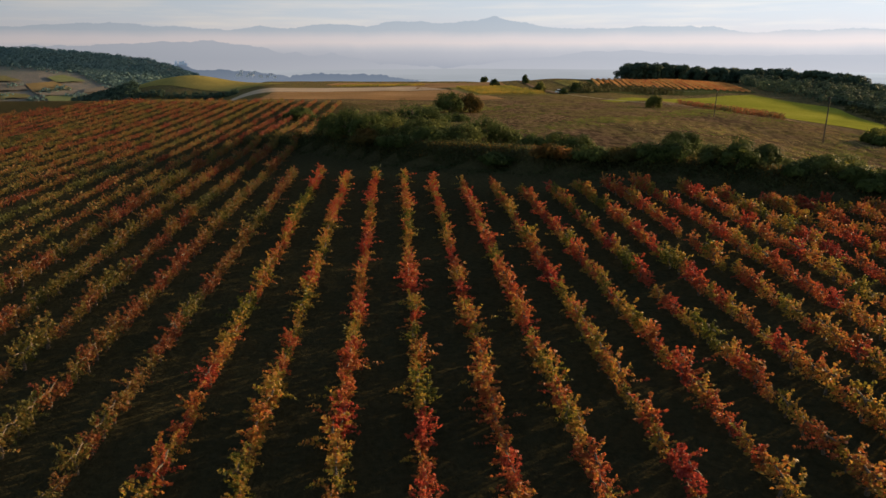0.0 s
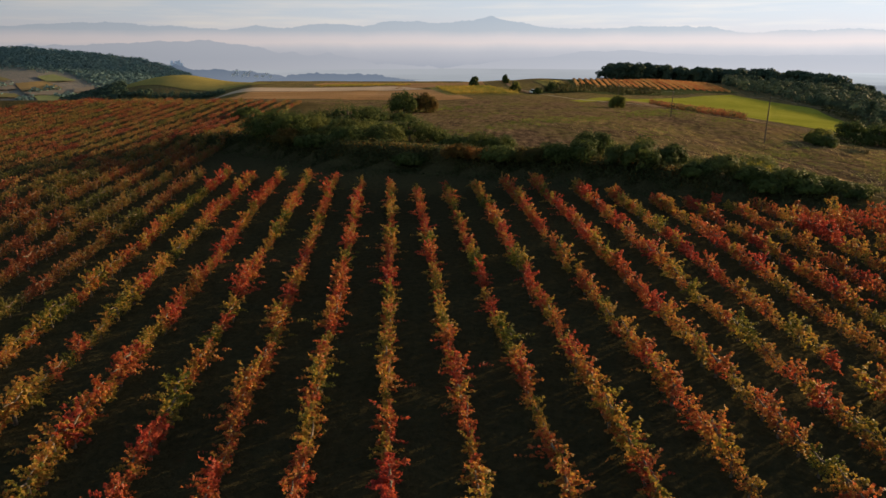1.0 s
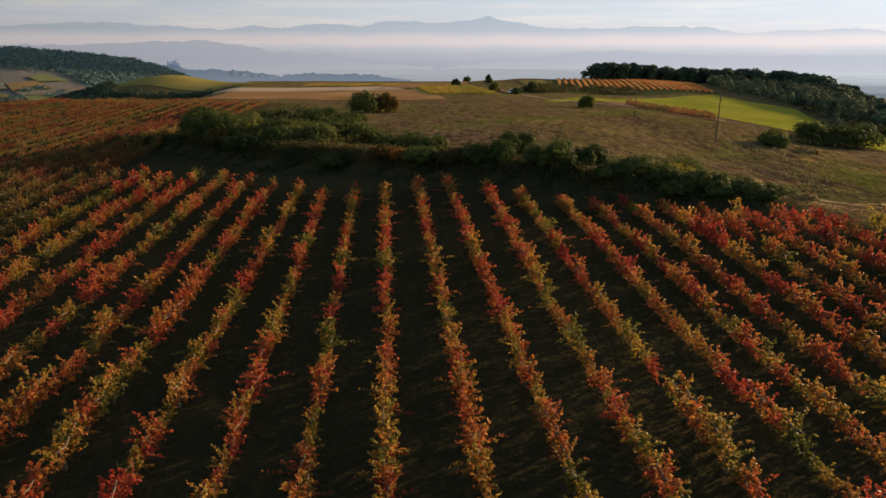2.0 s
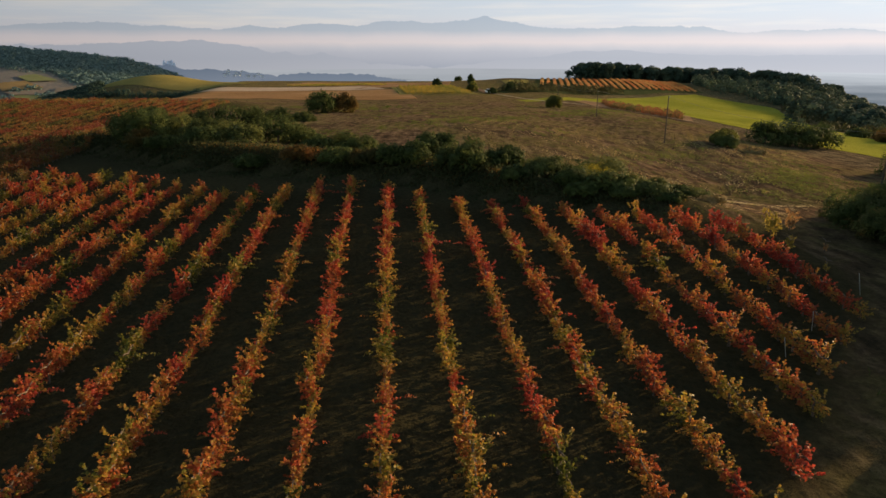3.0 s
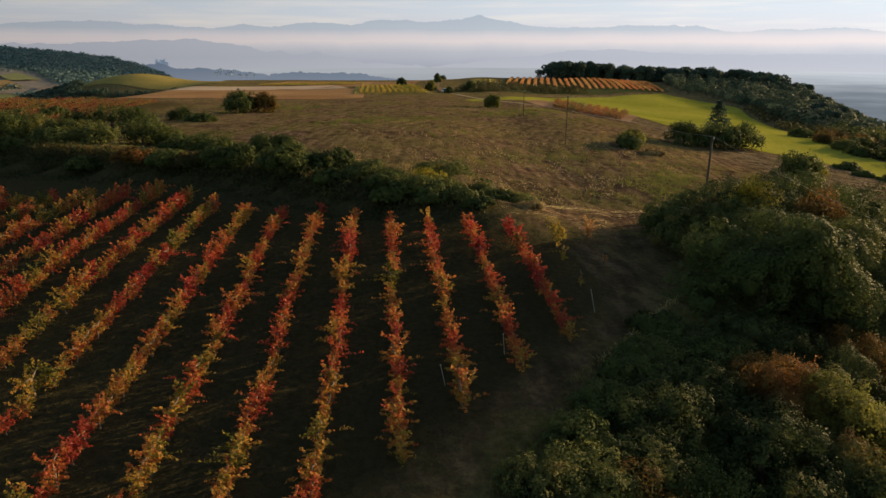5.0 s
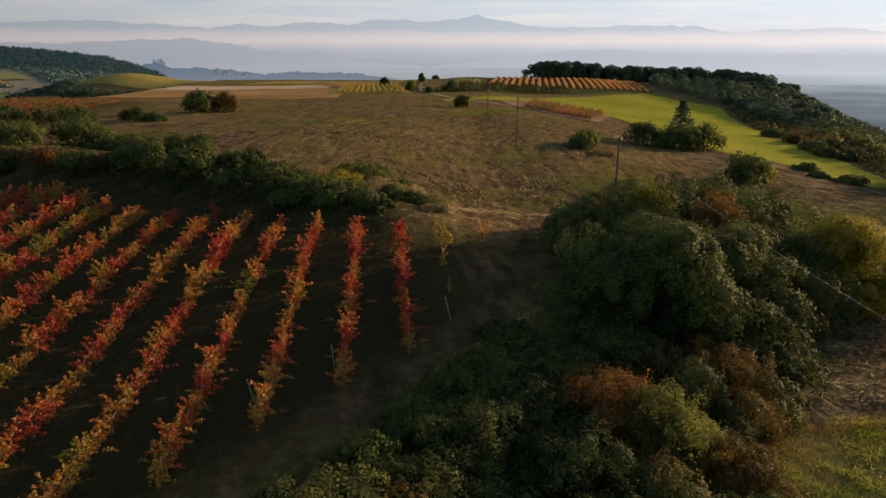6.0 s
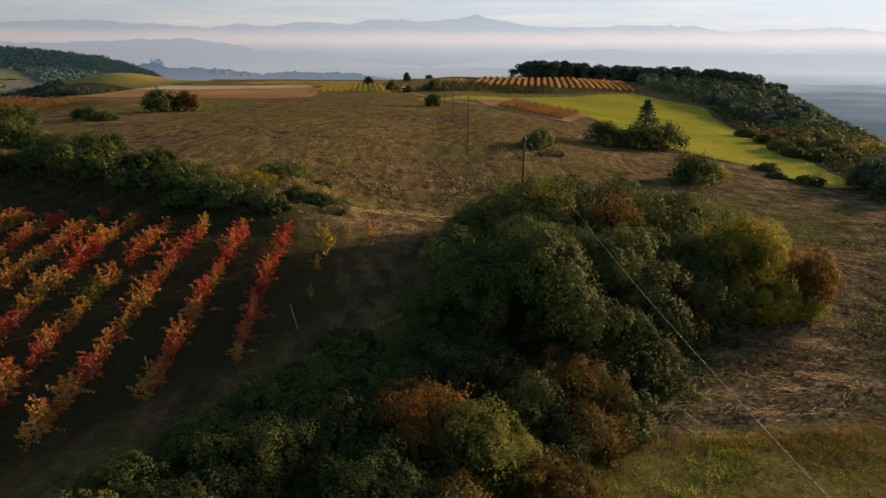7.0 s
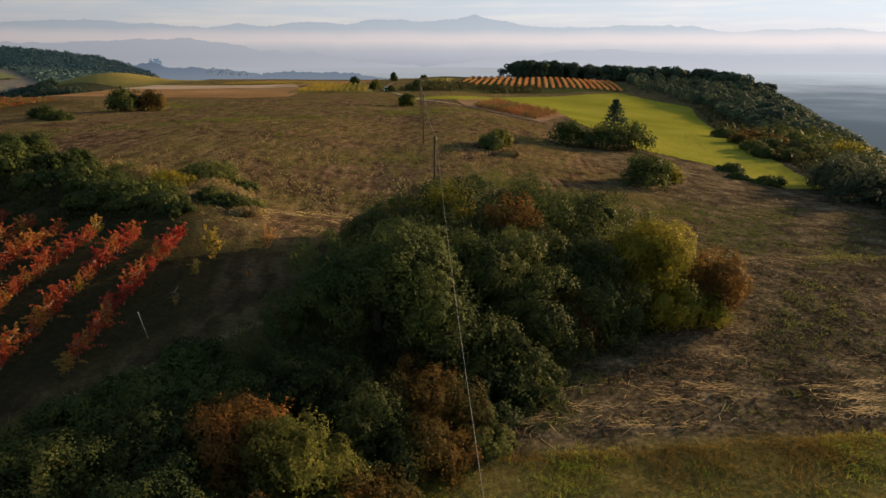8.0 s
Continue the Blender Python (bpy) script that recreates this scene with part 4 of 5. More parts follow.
SLOPE_BUSHES = ((140, 158, 3.8, 3.2, RUST, "brown scrub bush beside the green field"), (135, 161, 3.0, 2.6, RUST, "brown scrub bush beside the green field"), (129, 139, 2.6, 2.0, OAK, "low dark bush beside the green field"), (134, 137, 2.8, 2.4, OAK, "low dark bush beside the green field"),
                (141, 141, 3.6, 3.4, OLIVE, "grey-green scrub bush beside the green field"), (144, 151, 4.0, 4.0, OAK, "dark scrub bush beside the green field"), (148, 164, 4.2, 4.2, OLIVE, "grey-green scrub bush beside the green field"), (152, 148, 4.6, 5.0, YELLOW, "yellowing tree on the slope"),
                (142, 172, 3.4, 3.0, RUST, "brown scrub bush beside the green field"), (138, 178, 3.0, 2.4, OAK, "dark scrub bush beside the green field"), (113, 117, 2.2, 1.0, OAK, "low dark bush on the field's margin"), (114, 106, 2.4, 1.2, OAK, "low dark bush on the field's margin"),
                (110.5, 109, 1.6, 0.9, OAK, "low dark bush on the field's margin"), (88.0, 127.0, 4.0, 4.0, OAK, "dark bush below the lone tree"), (94.0, 127.5, 4.2, 4.6, OAK, "dark bush below the lone tree"), (99.5, 130, 4.4, 5.4, OAK, "dark bush below the lone tree"))
EDGE_BUSHES = ((124, 106, 4.5, 5.4, HAZE_BUSH, "grey-green bush at the corner of the green field"), (119, 92, 4.5, 5.4, HAZE_BUSH, "grey-green bush on the slope"), (129, 98, 5, 6, HAZE_BUSH, "grey-green bush on the slope"), (40.6, 284, 2.6, 4.0, PALE_BUSH, "round pale olive bush by the lane"), (26, 340, 2.4, 3.8, MIXED_OAK, "small brown-green bush on the plateau"), (43.7, 361, 1.7, 4.8, OAK, "small dark upright bush by the lane"), (47.6, 268, 1.8, 2.6, OAK, "small dark bush by the lane"),
               (57.5, 292, 2.6, 4.2, OLIVE, "small round tree beside the green field"), (53, 866, 5, 9, OAK, "lone tree on the far plateau"), (-28, 130, 2.5, 2.2, OAK, "dark bush at the vineyard's edge"))
for x, y, r, h, mat, lab in FIELD_BUSHES + SLOPE_BUSHES + EDGE_BUSHES:
    shrub("tree" if h > 5 else "bush", x, y, r, r, h, mat, lab, "tree" if h > 5 else "bush", "", 3800, 0.24 + 0.0006 * y)


def pine_mesh(seed, mat, h=7.0, r=2.3):
    """A rounded pine head on a bare stem."""
    rng = np.random.default_rng(seed)
    pieces = []
    for _ in range(7):
        c = np.array([rng.normal(0, 0.7), rng.normal(0, 0.7), h * rng.uniform(0.5, 0.82)])
        q = rng.normal(0, 1, (90, 3))
        q /= np.linalg.norm(q, axis=1)[:, None]
        pieces.append(clump(rng, c + q * rng.uniform(0.8, 1.0, (90, 1)) * (r * 0.62, r * 0.62, h * 0.17), q + (0, 0, 0.2), 0.7))
    q = rng.normal(0, 1, (60, 3))
    q /= np.linalg.norm(q, axis=1)[:, None]
    pieces.append(clump(rng, np.array([0, 0, h * 0.3]) + q * (r * 0.7, r * 0.7, h * 0.28), q, 1.1))
    return foliage_mesh("crown", pieces, mat)


def conifer_mesh(seed, h=8.2, r=5.0):
    """A pointed crown in drooping tiers."""
    rng = np.random.default_rng(seed)
    pieces = []
    for j in range(13):
        up = 0.1 + 0.88 * j / 12
        for a in rng.uniform(0, 2 * math.pi, 11):
            far = r * (1.02 - up) ** 0.8 * rng.uniform(0.7, 1.15) + 0.15
            w = rng.uniform(0.1, 1, (26, 1))
            line = np.array([0, 0, h * up]) + w * far * np.array([math.cos(a), math.sin(a), -0.22]) + rng.normal(0, 0.14, (26, 3))
            pieces.append(leaves(rng, line, np.tile([0.0, 0.0, 0.7], (26, 1)), 0.34))
    return mesh_of("crown", *merge(pieces), PINE)


PINES = [pine_mesh(i, PINE) for i in range(5)]
PINE_STEM = mesh_of("trunk", *tube([(0, 0, -0.6), (0, 0, 3), (0.05, 0, 6.2)], (0.22, 0.15, 0.05), 6), BARK)


def pine(x, y, g):
    top = tagged(new("pine_tree"), "dark green pine in the wood on the hill", "tree", "pines on the hill")
    top.location, top.scale, top.rotation_euler = (x, y, lie(x, y) - 0.2), (g * 1.15, g * 1.15, g), (0, 0, rng.uniform(0, 6))
    child("crown", PINES[rng.integers(5)], top)
    child("trunk", PINE_STEM, top)


conifer = tagged(new("conifer_tree"), "tall dark pointed conifer rising from dark bushes", "tree")
conifer.location = (99.4, 140.0, lie(99.4, 140.0) - 0.2)
child("crown", conifer_mesh(3), conifer)
child("trunk", mesh_of("trunk", *tube([(0, 0, -0.6), (0, 0, 4), (0, 0, 8.8)], (0.22, 0.15, 0.03), 7), BARK), conifer)
for i in range(210):
    s_ = i / 209
    x = 112 + 168 * s_ + rng.normal(0, 1.5)
    y = 408 + 8 * math.sin(s_ * 5) + rng.uniform(-2, 22) + 30 * s_
    pine(x, y, rng.uniform(1.2, 1.65) * (1 - 0.12 * s_))
pine(104, 405, 0.85)
for i in range(70):
    y = rng.uniform(235, 470)
    pine(float(np.interp(y, [215, 470], [172, 268])) + rng.uniform(-6, 18), y, rng.uniform(0.75, 1.15))


for i in range(46):
    pine(rng.uniform(200, 250), rng.uniform(372, 462), rng.uniform(1.2, 1.65))


def wood(name, count, seed, spots, mat, label, n=110, leaf=0.3):
    """A wood too dense to count."""
    d = np.random.default_rng(seed)
    pieces = []
    while len(pieces) < count:
        x, y, g = spots(d)
        q = d.normal(0, 1, (n, 3))
        q /= np.linalg.norm(q, axis=1)[:, None]
        at = np.array([x, y, lie(x, y) + g * 0.6]) + q * (g * 0.8, g * 0.8, g * 0.95)
        pieces.append(clump(d, at, q + (0, 0, 0.2), g * leaf))
    return tagged(new(name, foliage_mesh(name, pieces, mat)), label, "wood", kind="stuff")


def flank(d):
    w = d.random()
    y = 215 + 245 * w
    right = np.interp(y, [100, 215, 470], [130, 168, 262]) + 34
    left = np.interp(y, [215, 300, 345, 400, 460], [165, 182, 172, 172, 210])
    return left + (right - left) * d.random() ** 0.8, y, d.uniform(2.0, 4.0)


def slope(d):
    y = d.uniform(120, 225)
    right = np.interp(y, [100, 215, 470], [130, 168, 262])
    return right - 4 + 34 * d.random(), y, d.uniform(1.4, 3.0)


wood("hillside_wood", 1150, 5, flank, WOODLAND, "mixed dark wood covering the flank of the hill")


def field_edge(d):
    w = d.random() * 3
    p = np.array([np.interp(w, range(4), (178, 154, 140, 126)), np.interp(w, range(4), (296, 215, 160, 116))])
    return p[0] + d.uniform(0, 16), p[1] + d.normal(0, 4), d.uniform(0.9, 2.2)


wood("field_edge_scrub", 260, 16, field_edge, BRAMBLE, "dark scrub along the upper edge of the green field", 50, 0.4)
wood("slope_scrub", 130, 6, slope, OLIVE, "loose grey-green scrub on the slope below the green field")


def knoll_foot(d):
    x = d.uniform(-300, -182)
    return x, np.interp(x, [-300, -230, -178, -140], [664, 652, 605, 555]) - d.uniform(0, 14), d.uniform(1.8, 3.2)


wood("knoll_hedge", 150, 19, knoll_foot, PINE, "dark hedge of trees along the foot of a low knoll", 44, 0.45)


def knoll_side(d):
    b, r = radians(d.uniform(-29, -24.4)), d.uniform(560, 815)
    return r * math.sin(b), r * math.cos(b), d.uniform(2.5, 4.5)


wood("knoll_side_wood", 900, 18, knoll_side, PINE, "dark wood on the steep side of a low knoll", 44, 0.45)


def below_the_hill(d):
    w = 0.62 * d.random()
    near, far = np.array([50 + 100 * w, 279 + 62 * w ** 1.2]), np.array([64 + 88 * w, 330 + 16 * w])
    p = near + (far - near) * d.random()
    return p[0], p[1], d.uniform(0.8, 1.7)


# more scrub, added to darken that slope as its shade would
wood("hill_scrub", 300, 28, below_the_hill, BRAMBLE, "scrub added to darken the shaded slope below the hill vineyard", 40, 0.45)


def hill_spot(b, e):
    """The place on the hill across the valley at a bearing and a height angle."""
    top = 14 + 1400 * math.tan(radians(np.interp(b, (-44, -36, -32.8, -30.8, -28.3, -25.7, -23.4, -21.5, -19.4, -18), (0.3, 0.06, 0.02, -0.01, -0.25, -0.5, -0.8, -1.37, -2.2, -3.5))))
    w = np.linspace(0, 1, 200)
    r, z = 1400 - 620 * (1 - w), -75 + (top + 75) * np.sin(w * math.pi / 2) ** 1.3
    k = int(np.argmin(np.abs(np.degrees(np.arctan2(z - 14, r)) - e)))
    return np.array([r[k] * math.sin(radians(b)), r[k] * math.cos(radians(b)), z[k]])


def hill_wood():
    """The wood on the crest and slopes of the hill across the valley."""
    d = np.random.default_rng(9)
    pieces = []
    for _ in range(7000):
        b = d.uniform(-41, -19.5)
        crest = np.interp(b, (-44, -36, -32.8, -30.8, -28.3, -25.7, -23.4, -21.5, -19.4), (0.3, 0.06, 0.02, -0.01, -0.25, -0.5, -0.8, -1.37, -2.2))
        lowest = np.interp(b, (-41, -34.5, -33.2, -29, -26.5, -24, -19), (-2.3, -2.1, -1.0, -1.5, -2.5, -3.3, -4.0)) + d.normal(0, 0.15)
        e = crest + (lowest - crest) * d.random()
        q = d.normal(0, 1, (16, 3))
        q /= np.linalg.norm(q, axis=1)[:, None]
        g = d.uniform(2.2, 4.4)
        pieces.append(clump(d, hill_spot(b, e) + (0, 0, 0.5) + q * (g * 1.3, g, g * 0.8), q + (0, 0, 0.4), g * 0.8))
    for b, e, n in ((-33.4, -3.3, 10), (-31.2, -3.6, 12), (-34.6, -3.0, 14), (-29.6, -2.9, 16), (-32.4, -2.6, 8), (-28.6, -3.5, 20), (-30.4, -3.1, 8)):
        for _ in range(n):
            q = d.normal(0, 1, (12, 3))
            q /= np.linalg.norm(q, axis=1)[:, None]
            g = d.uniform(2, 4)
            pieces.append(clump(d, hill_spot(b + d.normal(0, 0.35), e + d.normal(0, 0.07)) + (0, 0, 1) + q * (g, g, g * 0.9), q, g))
    tagged(new("far_wood", foliage_mesh("far_wood", pieces, HAZE_WOOD)), "wood on the hill across the valley, haze painted into its leaves", "wood", kind="stuff")


hill_wood()
# crop and earth colours muted so that they carry the valley's haze
ORANGE_CROP = soil("hazed_orange_crop", (0.150, 0.104, 0.052), (0.207, 0.144, 0.069), (0.242, 0.173, 0.092), 0.05)
MUTED_GREEN = soil("hazed_meadow", (0.098, 0.126, 0.063), (0.138, 0.155, 0.075), (0.162, 0.173, 0.092), 0.05)
MUTED_OCHRE = soil("hazed_autumn_crop", (0.133, 0.121, 0.058), (0.162, 0.144, 0.069), (0.184, 0.162, 0.086), 0.05)
MUTED_EARTH = soil("hazed_bare_earth", (0.126, 0.110, 0.092), (0.162, 0.138, 0.115), (0.190, 0.167, 0.138), 0.05)
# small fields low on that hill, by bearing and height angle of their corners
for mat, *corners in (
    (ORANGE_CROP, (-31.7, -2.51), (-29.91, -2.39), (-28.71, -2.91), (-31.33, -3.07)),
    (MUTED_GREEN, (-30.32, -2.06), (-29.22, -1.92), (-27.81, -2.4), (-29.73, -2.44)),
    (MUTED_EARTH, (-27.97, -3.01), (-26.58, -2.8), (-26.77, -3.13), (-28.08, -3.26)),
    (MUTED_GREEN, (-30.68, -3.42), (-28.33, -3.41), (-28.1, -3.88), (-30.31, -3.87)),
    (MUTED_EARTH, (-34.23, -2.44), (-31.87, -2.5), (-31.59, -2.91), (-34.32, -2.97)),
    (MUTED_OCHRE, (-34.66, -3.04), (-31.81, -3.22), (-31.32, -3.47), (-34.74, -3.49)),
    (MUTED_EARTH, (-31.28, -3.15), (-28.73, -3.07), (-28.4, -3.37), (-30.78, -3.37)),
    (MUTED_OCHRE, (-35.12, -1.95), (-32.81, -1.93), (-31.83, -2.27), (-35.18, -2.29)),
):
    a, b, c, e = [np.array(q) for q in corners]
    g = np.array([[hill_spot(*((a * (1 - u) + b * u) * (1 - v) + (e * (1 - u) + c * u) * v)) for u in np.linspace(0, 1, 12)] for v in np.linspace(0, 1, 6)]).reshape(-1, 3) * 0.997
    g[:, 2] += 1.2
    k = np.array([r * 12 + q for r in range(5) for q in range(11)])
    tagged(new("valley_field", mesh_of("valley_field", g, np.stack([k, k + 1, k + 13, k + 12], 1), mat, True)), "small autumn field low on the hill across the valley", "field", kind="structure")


# ---- far vineyards ----
def far_rows(name, count, near, far, mat, label, wide=0.5, tall=1.2, group="", step=0.9):
    """Rows of vines between two edges of a plot seen from afar."""
    (x0, y0), (x1, y1) = near
    (u0, v0), (u1, v1) = far
    d = np.random.default_rng(count)
    for i in range(count):
        s_ = (i + 0.5) / count
        a, b = np.array([x0 + (x1 - x0) * s_, y0 + (y1 - y0) * s_]), np.array([u0 + (u1 - u0) * s_, v0 + (v1 - v0) * s_])
        n = int(np.linalg.norm(b - a) / step) * 22
        w = d.random(n)[:, None]
        p = a * (1 - w) + b * w
        at = np.concatenate([p, (height(p[:, 0], p[:, 1]) + tall * 0.55)[:, None]], 1) + d.normal(0, 1, (n, 3)) * (wide * 0.5, wide * 0.3, tall * 0.24)
        row = tagged(new(name), label, "vine row", group)
        row.location = (a[0], a[1], lie(*a))
        v, f = leaves(d, at, np.tile([0, 0, 0.4], (n, 1)), 0.45)
        child("foliage", mesh_of("foliage", v - np.array(row.location), f, mat), row)["kind"] = "stuff"


far_rows("vine_row", 24, ((75, 331), (161, 350)), ((86, 400), (170, 417)), VINE_ORANGE, "row of orange vines on the hilltop vineyard", 0.7, 1.0, "rows on the hill")
far_rows("vine_row", 12, ((14, 254), (40, 259)), ((6, 345), (33, 328)), VINE_GOLD, "row of yellow-green vines by the lane", 0.5, 1.2, "rows by the lane", 1.6)
far_rows("vine_row", 18, ((-78, 465), (-20, 465)), ((-70, 560), (-14, 560)), VINE_GOLD, "row of yellow vines on the plateau", 0.7, 1.2, "rows on the plateau", 1.8)
far_rows("vine_row", 9, ((75, 192), (89, 172)), ((86, 250), (102, 210)), MIXED_VINE, "row of rusty red vines in a small plot", 1.0, 1.5, "rows in the small plot")


# ---- power line ----
def power_pole(x, y, h, label="weathered wooden power pole standing in the field"):
    top = tagged(new("power_pole"), label, "pole", "power poles")
    top.location = (x, y, lie(x, y))
    child("shaft", mesh_of("shaft", *tube([(0, 0, -0.8), (0, 0, h * 0.5), (0, 0, h)], (0.115, 0.1, 0.08), 10), WOOD), top)
    child("insulator", mesh_of("insulator", *tube([(0.12, 0, h - 0.25), (0.12, 0, h - 0.1), (0.12, 0, h)], (0.03, 0.06, 0.03), 8), STEEL), top, "pale insulator")
    return Vector((x + 0.12, y, lie(x, y) + h))


CABLE = Mat("grey_cable", 0.6, 0.3).colour((0.17, 0.16, 0.15)).m


def cable(a, b, sag, r=0.011):
    w = np.linspace(0, 1, 40)[:, None]
    p = np.array(a) * (1 - w) + np.array(b) * w - np.array([0, 0, 1.0]) * 4 * sag * w * (1 - w)
    tagged(new("power_cable", mesh_of("power_cable", *tube(p, [r] * 40, 5), CABLE)), "thin pale cable sagging between the power poles", "cable", "cables of the power line")


tops = [power_pole(65.1, -8.0, 10.4), power_pole(63.9, 57.8, 6.9), power_pole(62.4, 108.3, 7.4), power_pole(61.4, 151, 5.6), power_pole(60.4, 194, 5.6)]
cable(tops[0], tops[1], 2.05, 0.0075)
cable(tops[1], tops[2], 0.9)
cable(tops[2], tops[3], 0.6)
cable(tops[3], tops[4], 0.6)


# ---- low cover ----
def blades(d, at, high, wide, lean=0.5):
    """Grass blades: a thin triangle each."""
    n = len(at)
    a = d.uniform(0, 2 * math.pi, n)
    side = np.stack([np.cos(a), np.sin(a), 0 * a], 1) * (wide * d.uniform(0.6, 1.4, n))[:, None]
    tip = np.stack([d.normal(0, lean, n), d.normal(0, lean, n), d.uniform(0.5, 1.2, n)], 1) * np.reshape(high, (-1, 1))
    v = np.stack([at - side, at + side, at + tip], 1).reshape(-1, 3)
    return v, np.arange(3 * n).reshape(-1, 3)


def on_land(x, y, up=0.0):
    return np.stack([x, y, height(x, y) + up], 1)


def grass_edge(x):
    """Where the grass in front gives way to the stubble."""
    return 34.3 + 0.09 * np.clip(x - 70, -4, 60) - 0.25 * np.clip(67 - x, 0, 20)


def soft(x, y, s=1.0, p=0.0):
    """A smooth patchy field between about -1 and 1."""
    return (np.sin(x * 0.21 * s + 1.3 + p) * np.sin(y * 0.17 * s + 0.4) + 0.6 * np.sin(x * 0.53 * s - y * 0.41 * s + p) + 0.4 * np.sin(x * 1.1 * s + y * 0.9 * s)) / 1.6


def cover(name, pieces, mat, label, category):
    return tagged(new(name, mesh_of(name, *pieces, mat)), label, category, kind="stuff")


def clumped(d, x, y, each, spread):
    return np.repeat(x, each) + d.normal(0, spread, len(x) * each), np.repeat(y, each) + d.normal(0, spread, len(x) * each)


d = np.random.default_rng(21)
# weeds on the ploughed field
x, y = d.uniform(-12, 84, 26000), 58 + 125 * d.random(26000) ** 1.5
keep = (y > hedge_y(x) + 5) & (1.3 * soft(x, y, 0.5) + 0.35 * np.sin((x + 0.12 * y) * 2.1) + d.normal(0, 0.4, len(x)) > 0.95) & (x < 62 + 0.45 * (y - 50))
x, y = clumped(d, x[keep], y[keep], 8, 0.3)
cover("field_weeds", blades(d, on_land(x, y), 0.16 + 0.0008 * y, 0.026 + 0.0003 * y, 0.7), WEED, "low green weeds scattered over the ploughed field", "weeds")
x, y = d.uniform(30, 86, 16000), d.uniform(52, 130, 16000)
keep = (y > hedge_y(x) + 4) & (0.6 * soft(x, y, 0.6, 2.0) + 0.8 * np.cos(2 * math.pi * (x - 0.004 * (y - 85) ** 2 + 0.3 * np.sin(y * 0.5)) / 3.3) + d.normal(0, 0.25, len(x)) > 0.6) & (x < 62 + 0.45 * (y - 50))
x, y = clumped(d, x[keep], y[keep], 4, 0.24)
cover("dry_stalks", blades(d, on_land(x, y), 0.26, 0.05, 0.9), DRY, "pale dry stalks lying on the ploughed field", "stalks")

# straw and weeds on the stubble, in passes along its front edge and round the thicket
n = 34000
x1, k1 = d.uniform(63, 114, n), d.integers(0, 10, n)
y1 = 36.4 + 1.35 * k1 + d.normal(0, 0.26, n) + 0.35 * np.sin(x1 * 0.31 + 2.3 * k1) + 0.035 * (x1 - 64) * (1 + 0.25 * k1)
ring, a = d.integers(0, 28, n), d.uniform(-0.2, 1.2, n)
r = 14 + 1.6 * ring + d.normal(0, 0.24, n) + 0.35 * np.sin(5 * a + 0.4 * ring)
x, y = np.concatenate([x1, 69 + r * np.cos(a) * 1.15]), np.concatenate([y1, 47 + r * np.sin(a)])
a = np.concatenate([np.full(n, -math.pi / 2) + 0.1, a]) + d.normal(0, 0.35, 2 * n)
keep = (soft(x, y, 1.3, 1.0) + d.normal(0, 0.4, 2 * n) > 0.34 + 0.2 * (y > 40.5) + 0.35 * np.clip(1.6 - (x - 70) ** 2 / 220 - (y - 50) ** 2 / 84, 0, 0.6)) & (x < 116) & (y < 104) & (y > 36) & ((x - 70) ** 2 / 110 + (y - 50) ** 2 / 42 > 1)
x, y, a = x[keep], y[keep], a[keep]


def stalks(d, x, y, a, half=(0.06, 0.24), wide=(0.005, 0.011), lift=0.09):
    """Flat stalks lying across the angles given, a little tilted."""
    way = np.stack([-np.sin(a), np.cos(a), d.normal(0, 0.15, len(a))], 1) * d.uniform(*half, (len(a), 1))
    side = np.stack([np.cos(a), np.sin(a), 0 * a], 1) * d.uniform(*wide, (len(a), 1))
    at = on_land(x, y, lift)
    v = np.stack([at - way - side, at + way - side, at + way + side, at - way + side], 1).reshape(-1, 3)
    return v, np.arange(len(v)).reshape(-1, 4)


loose = d.random(len(x)) < 0.22
x, y = x + loose * d.normal(0, 1.3, len(x)), y + loose * d.normal(0, 1.0, len(x))
a, front = a + loose * d.normal(0, 0.8, len(x)), y < 40.5
cover("front_straw", stalks(d, x[front], y[front], a[front], (0.1, 0.42), (0.007, 0.015)), STRAW, "long pale straw lying along the front edge of the stubble", "straw")
cover("straw", stalks(d, x[~front], y[~front], a[~front]), STRAW, "pale straw lying in curved passes over the stubble", "straw")
x, y = d.uniform(64, 112, 14000), d.uniform(36, 84, 14000)
keep = (soft(x, y, 1.1, 4.0) + d.normal(0, 0.45, len(x)) > 0.15) & ((x - 70) ** 2 / 110 + (y - 50) ** 2 / 42 > 1.1)
x, y = clumped(d, x[keep], y[keep], 6, 0.22)
cover("stubble_weeds", blades(d, on_land(x, y), 0.2 + 0.09 * soft(x, y, 3.0), 0.035, 0.7), WEED, "green weeds growing between the stubble", "weeds")

# rough grass in front of the stubble and along the path
x, y = d.uniform(50, 110, 26000), d.uniform(18, 36, 26000)
keep = (x > 48 + 0.9 * (y - 18)) & (y < grass_edge(x) + d.normal(0, 0.25, len(x))) & (soft(x, y, 2.2) + 0.6 * soft(x, y, 0.9, 5.0) + d.normal(0, 0.3, len(x)) - 0.02 * (x - 70) > 0.12)
x, y = clumped(d, x[keep], y[keep], 11, 0.2)
cover("rough_grass", blades(d, on_land(x, y), 0.15 + 0.07 * soft(x, y, 2.0), 0.017, 0.8), MEADOW, "rough yellow-green grass beside the stubble", "grass")
x, y = d.uniform(62, 112, 16000), 36.5 - d.gamma(1.6, 1.1, 16000)
keep = (soft(x, y, 0.9, 2.0) + d.normal(0, 0.4, len(x)) > -0.2) & (y < grass_edge(x))
x, y = clumped(d, x[keep], y[keep], 5, 0.16)
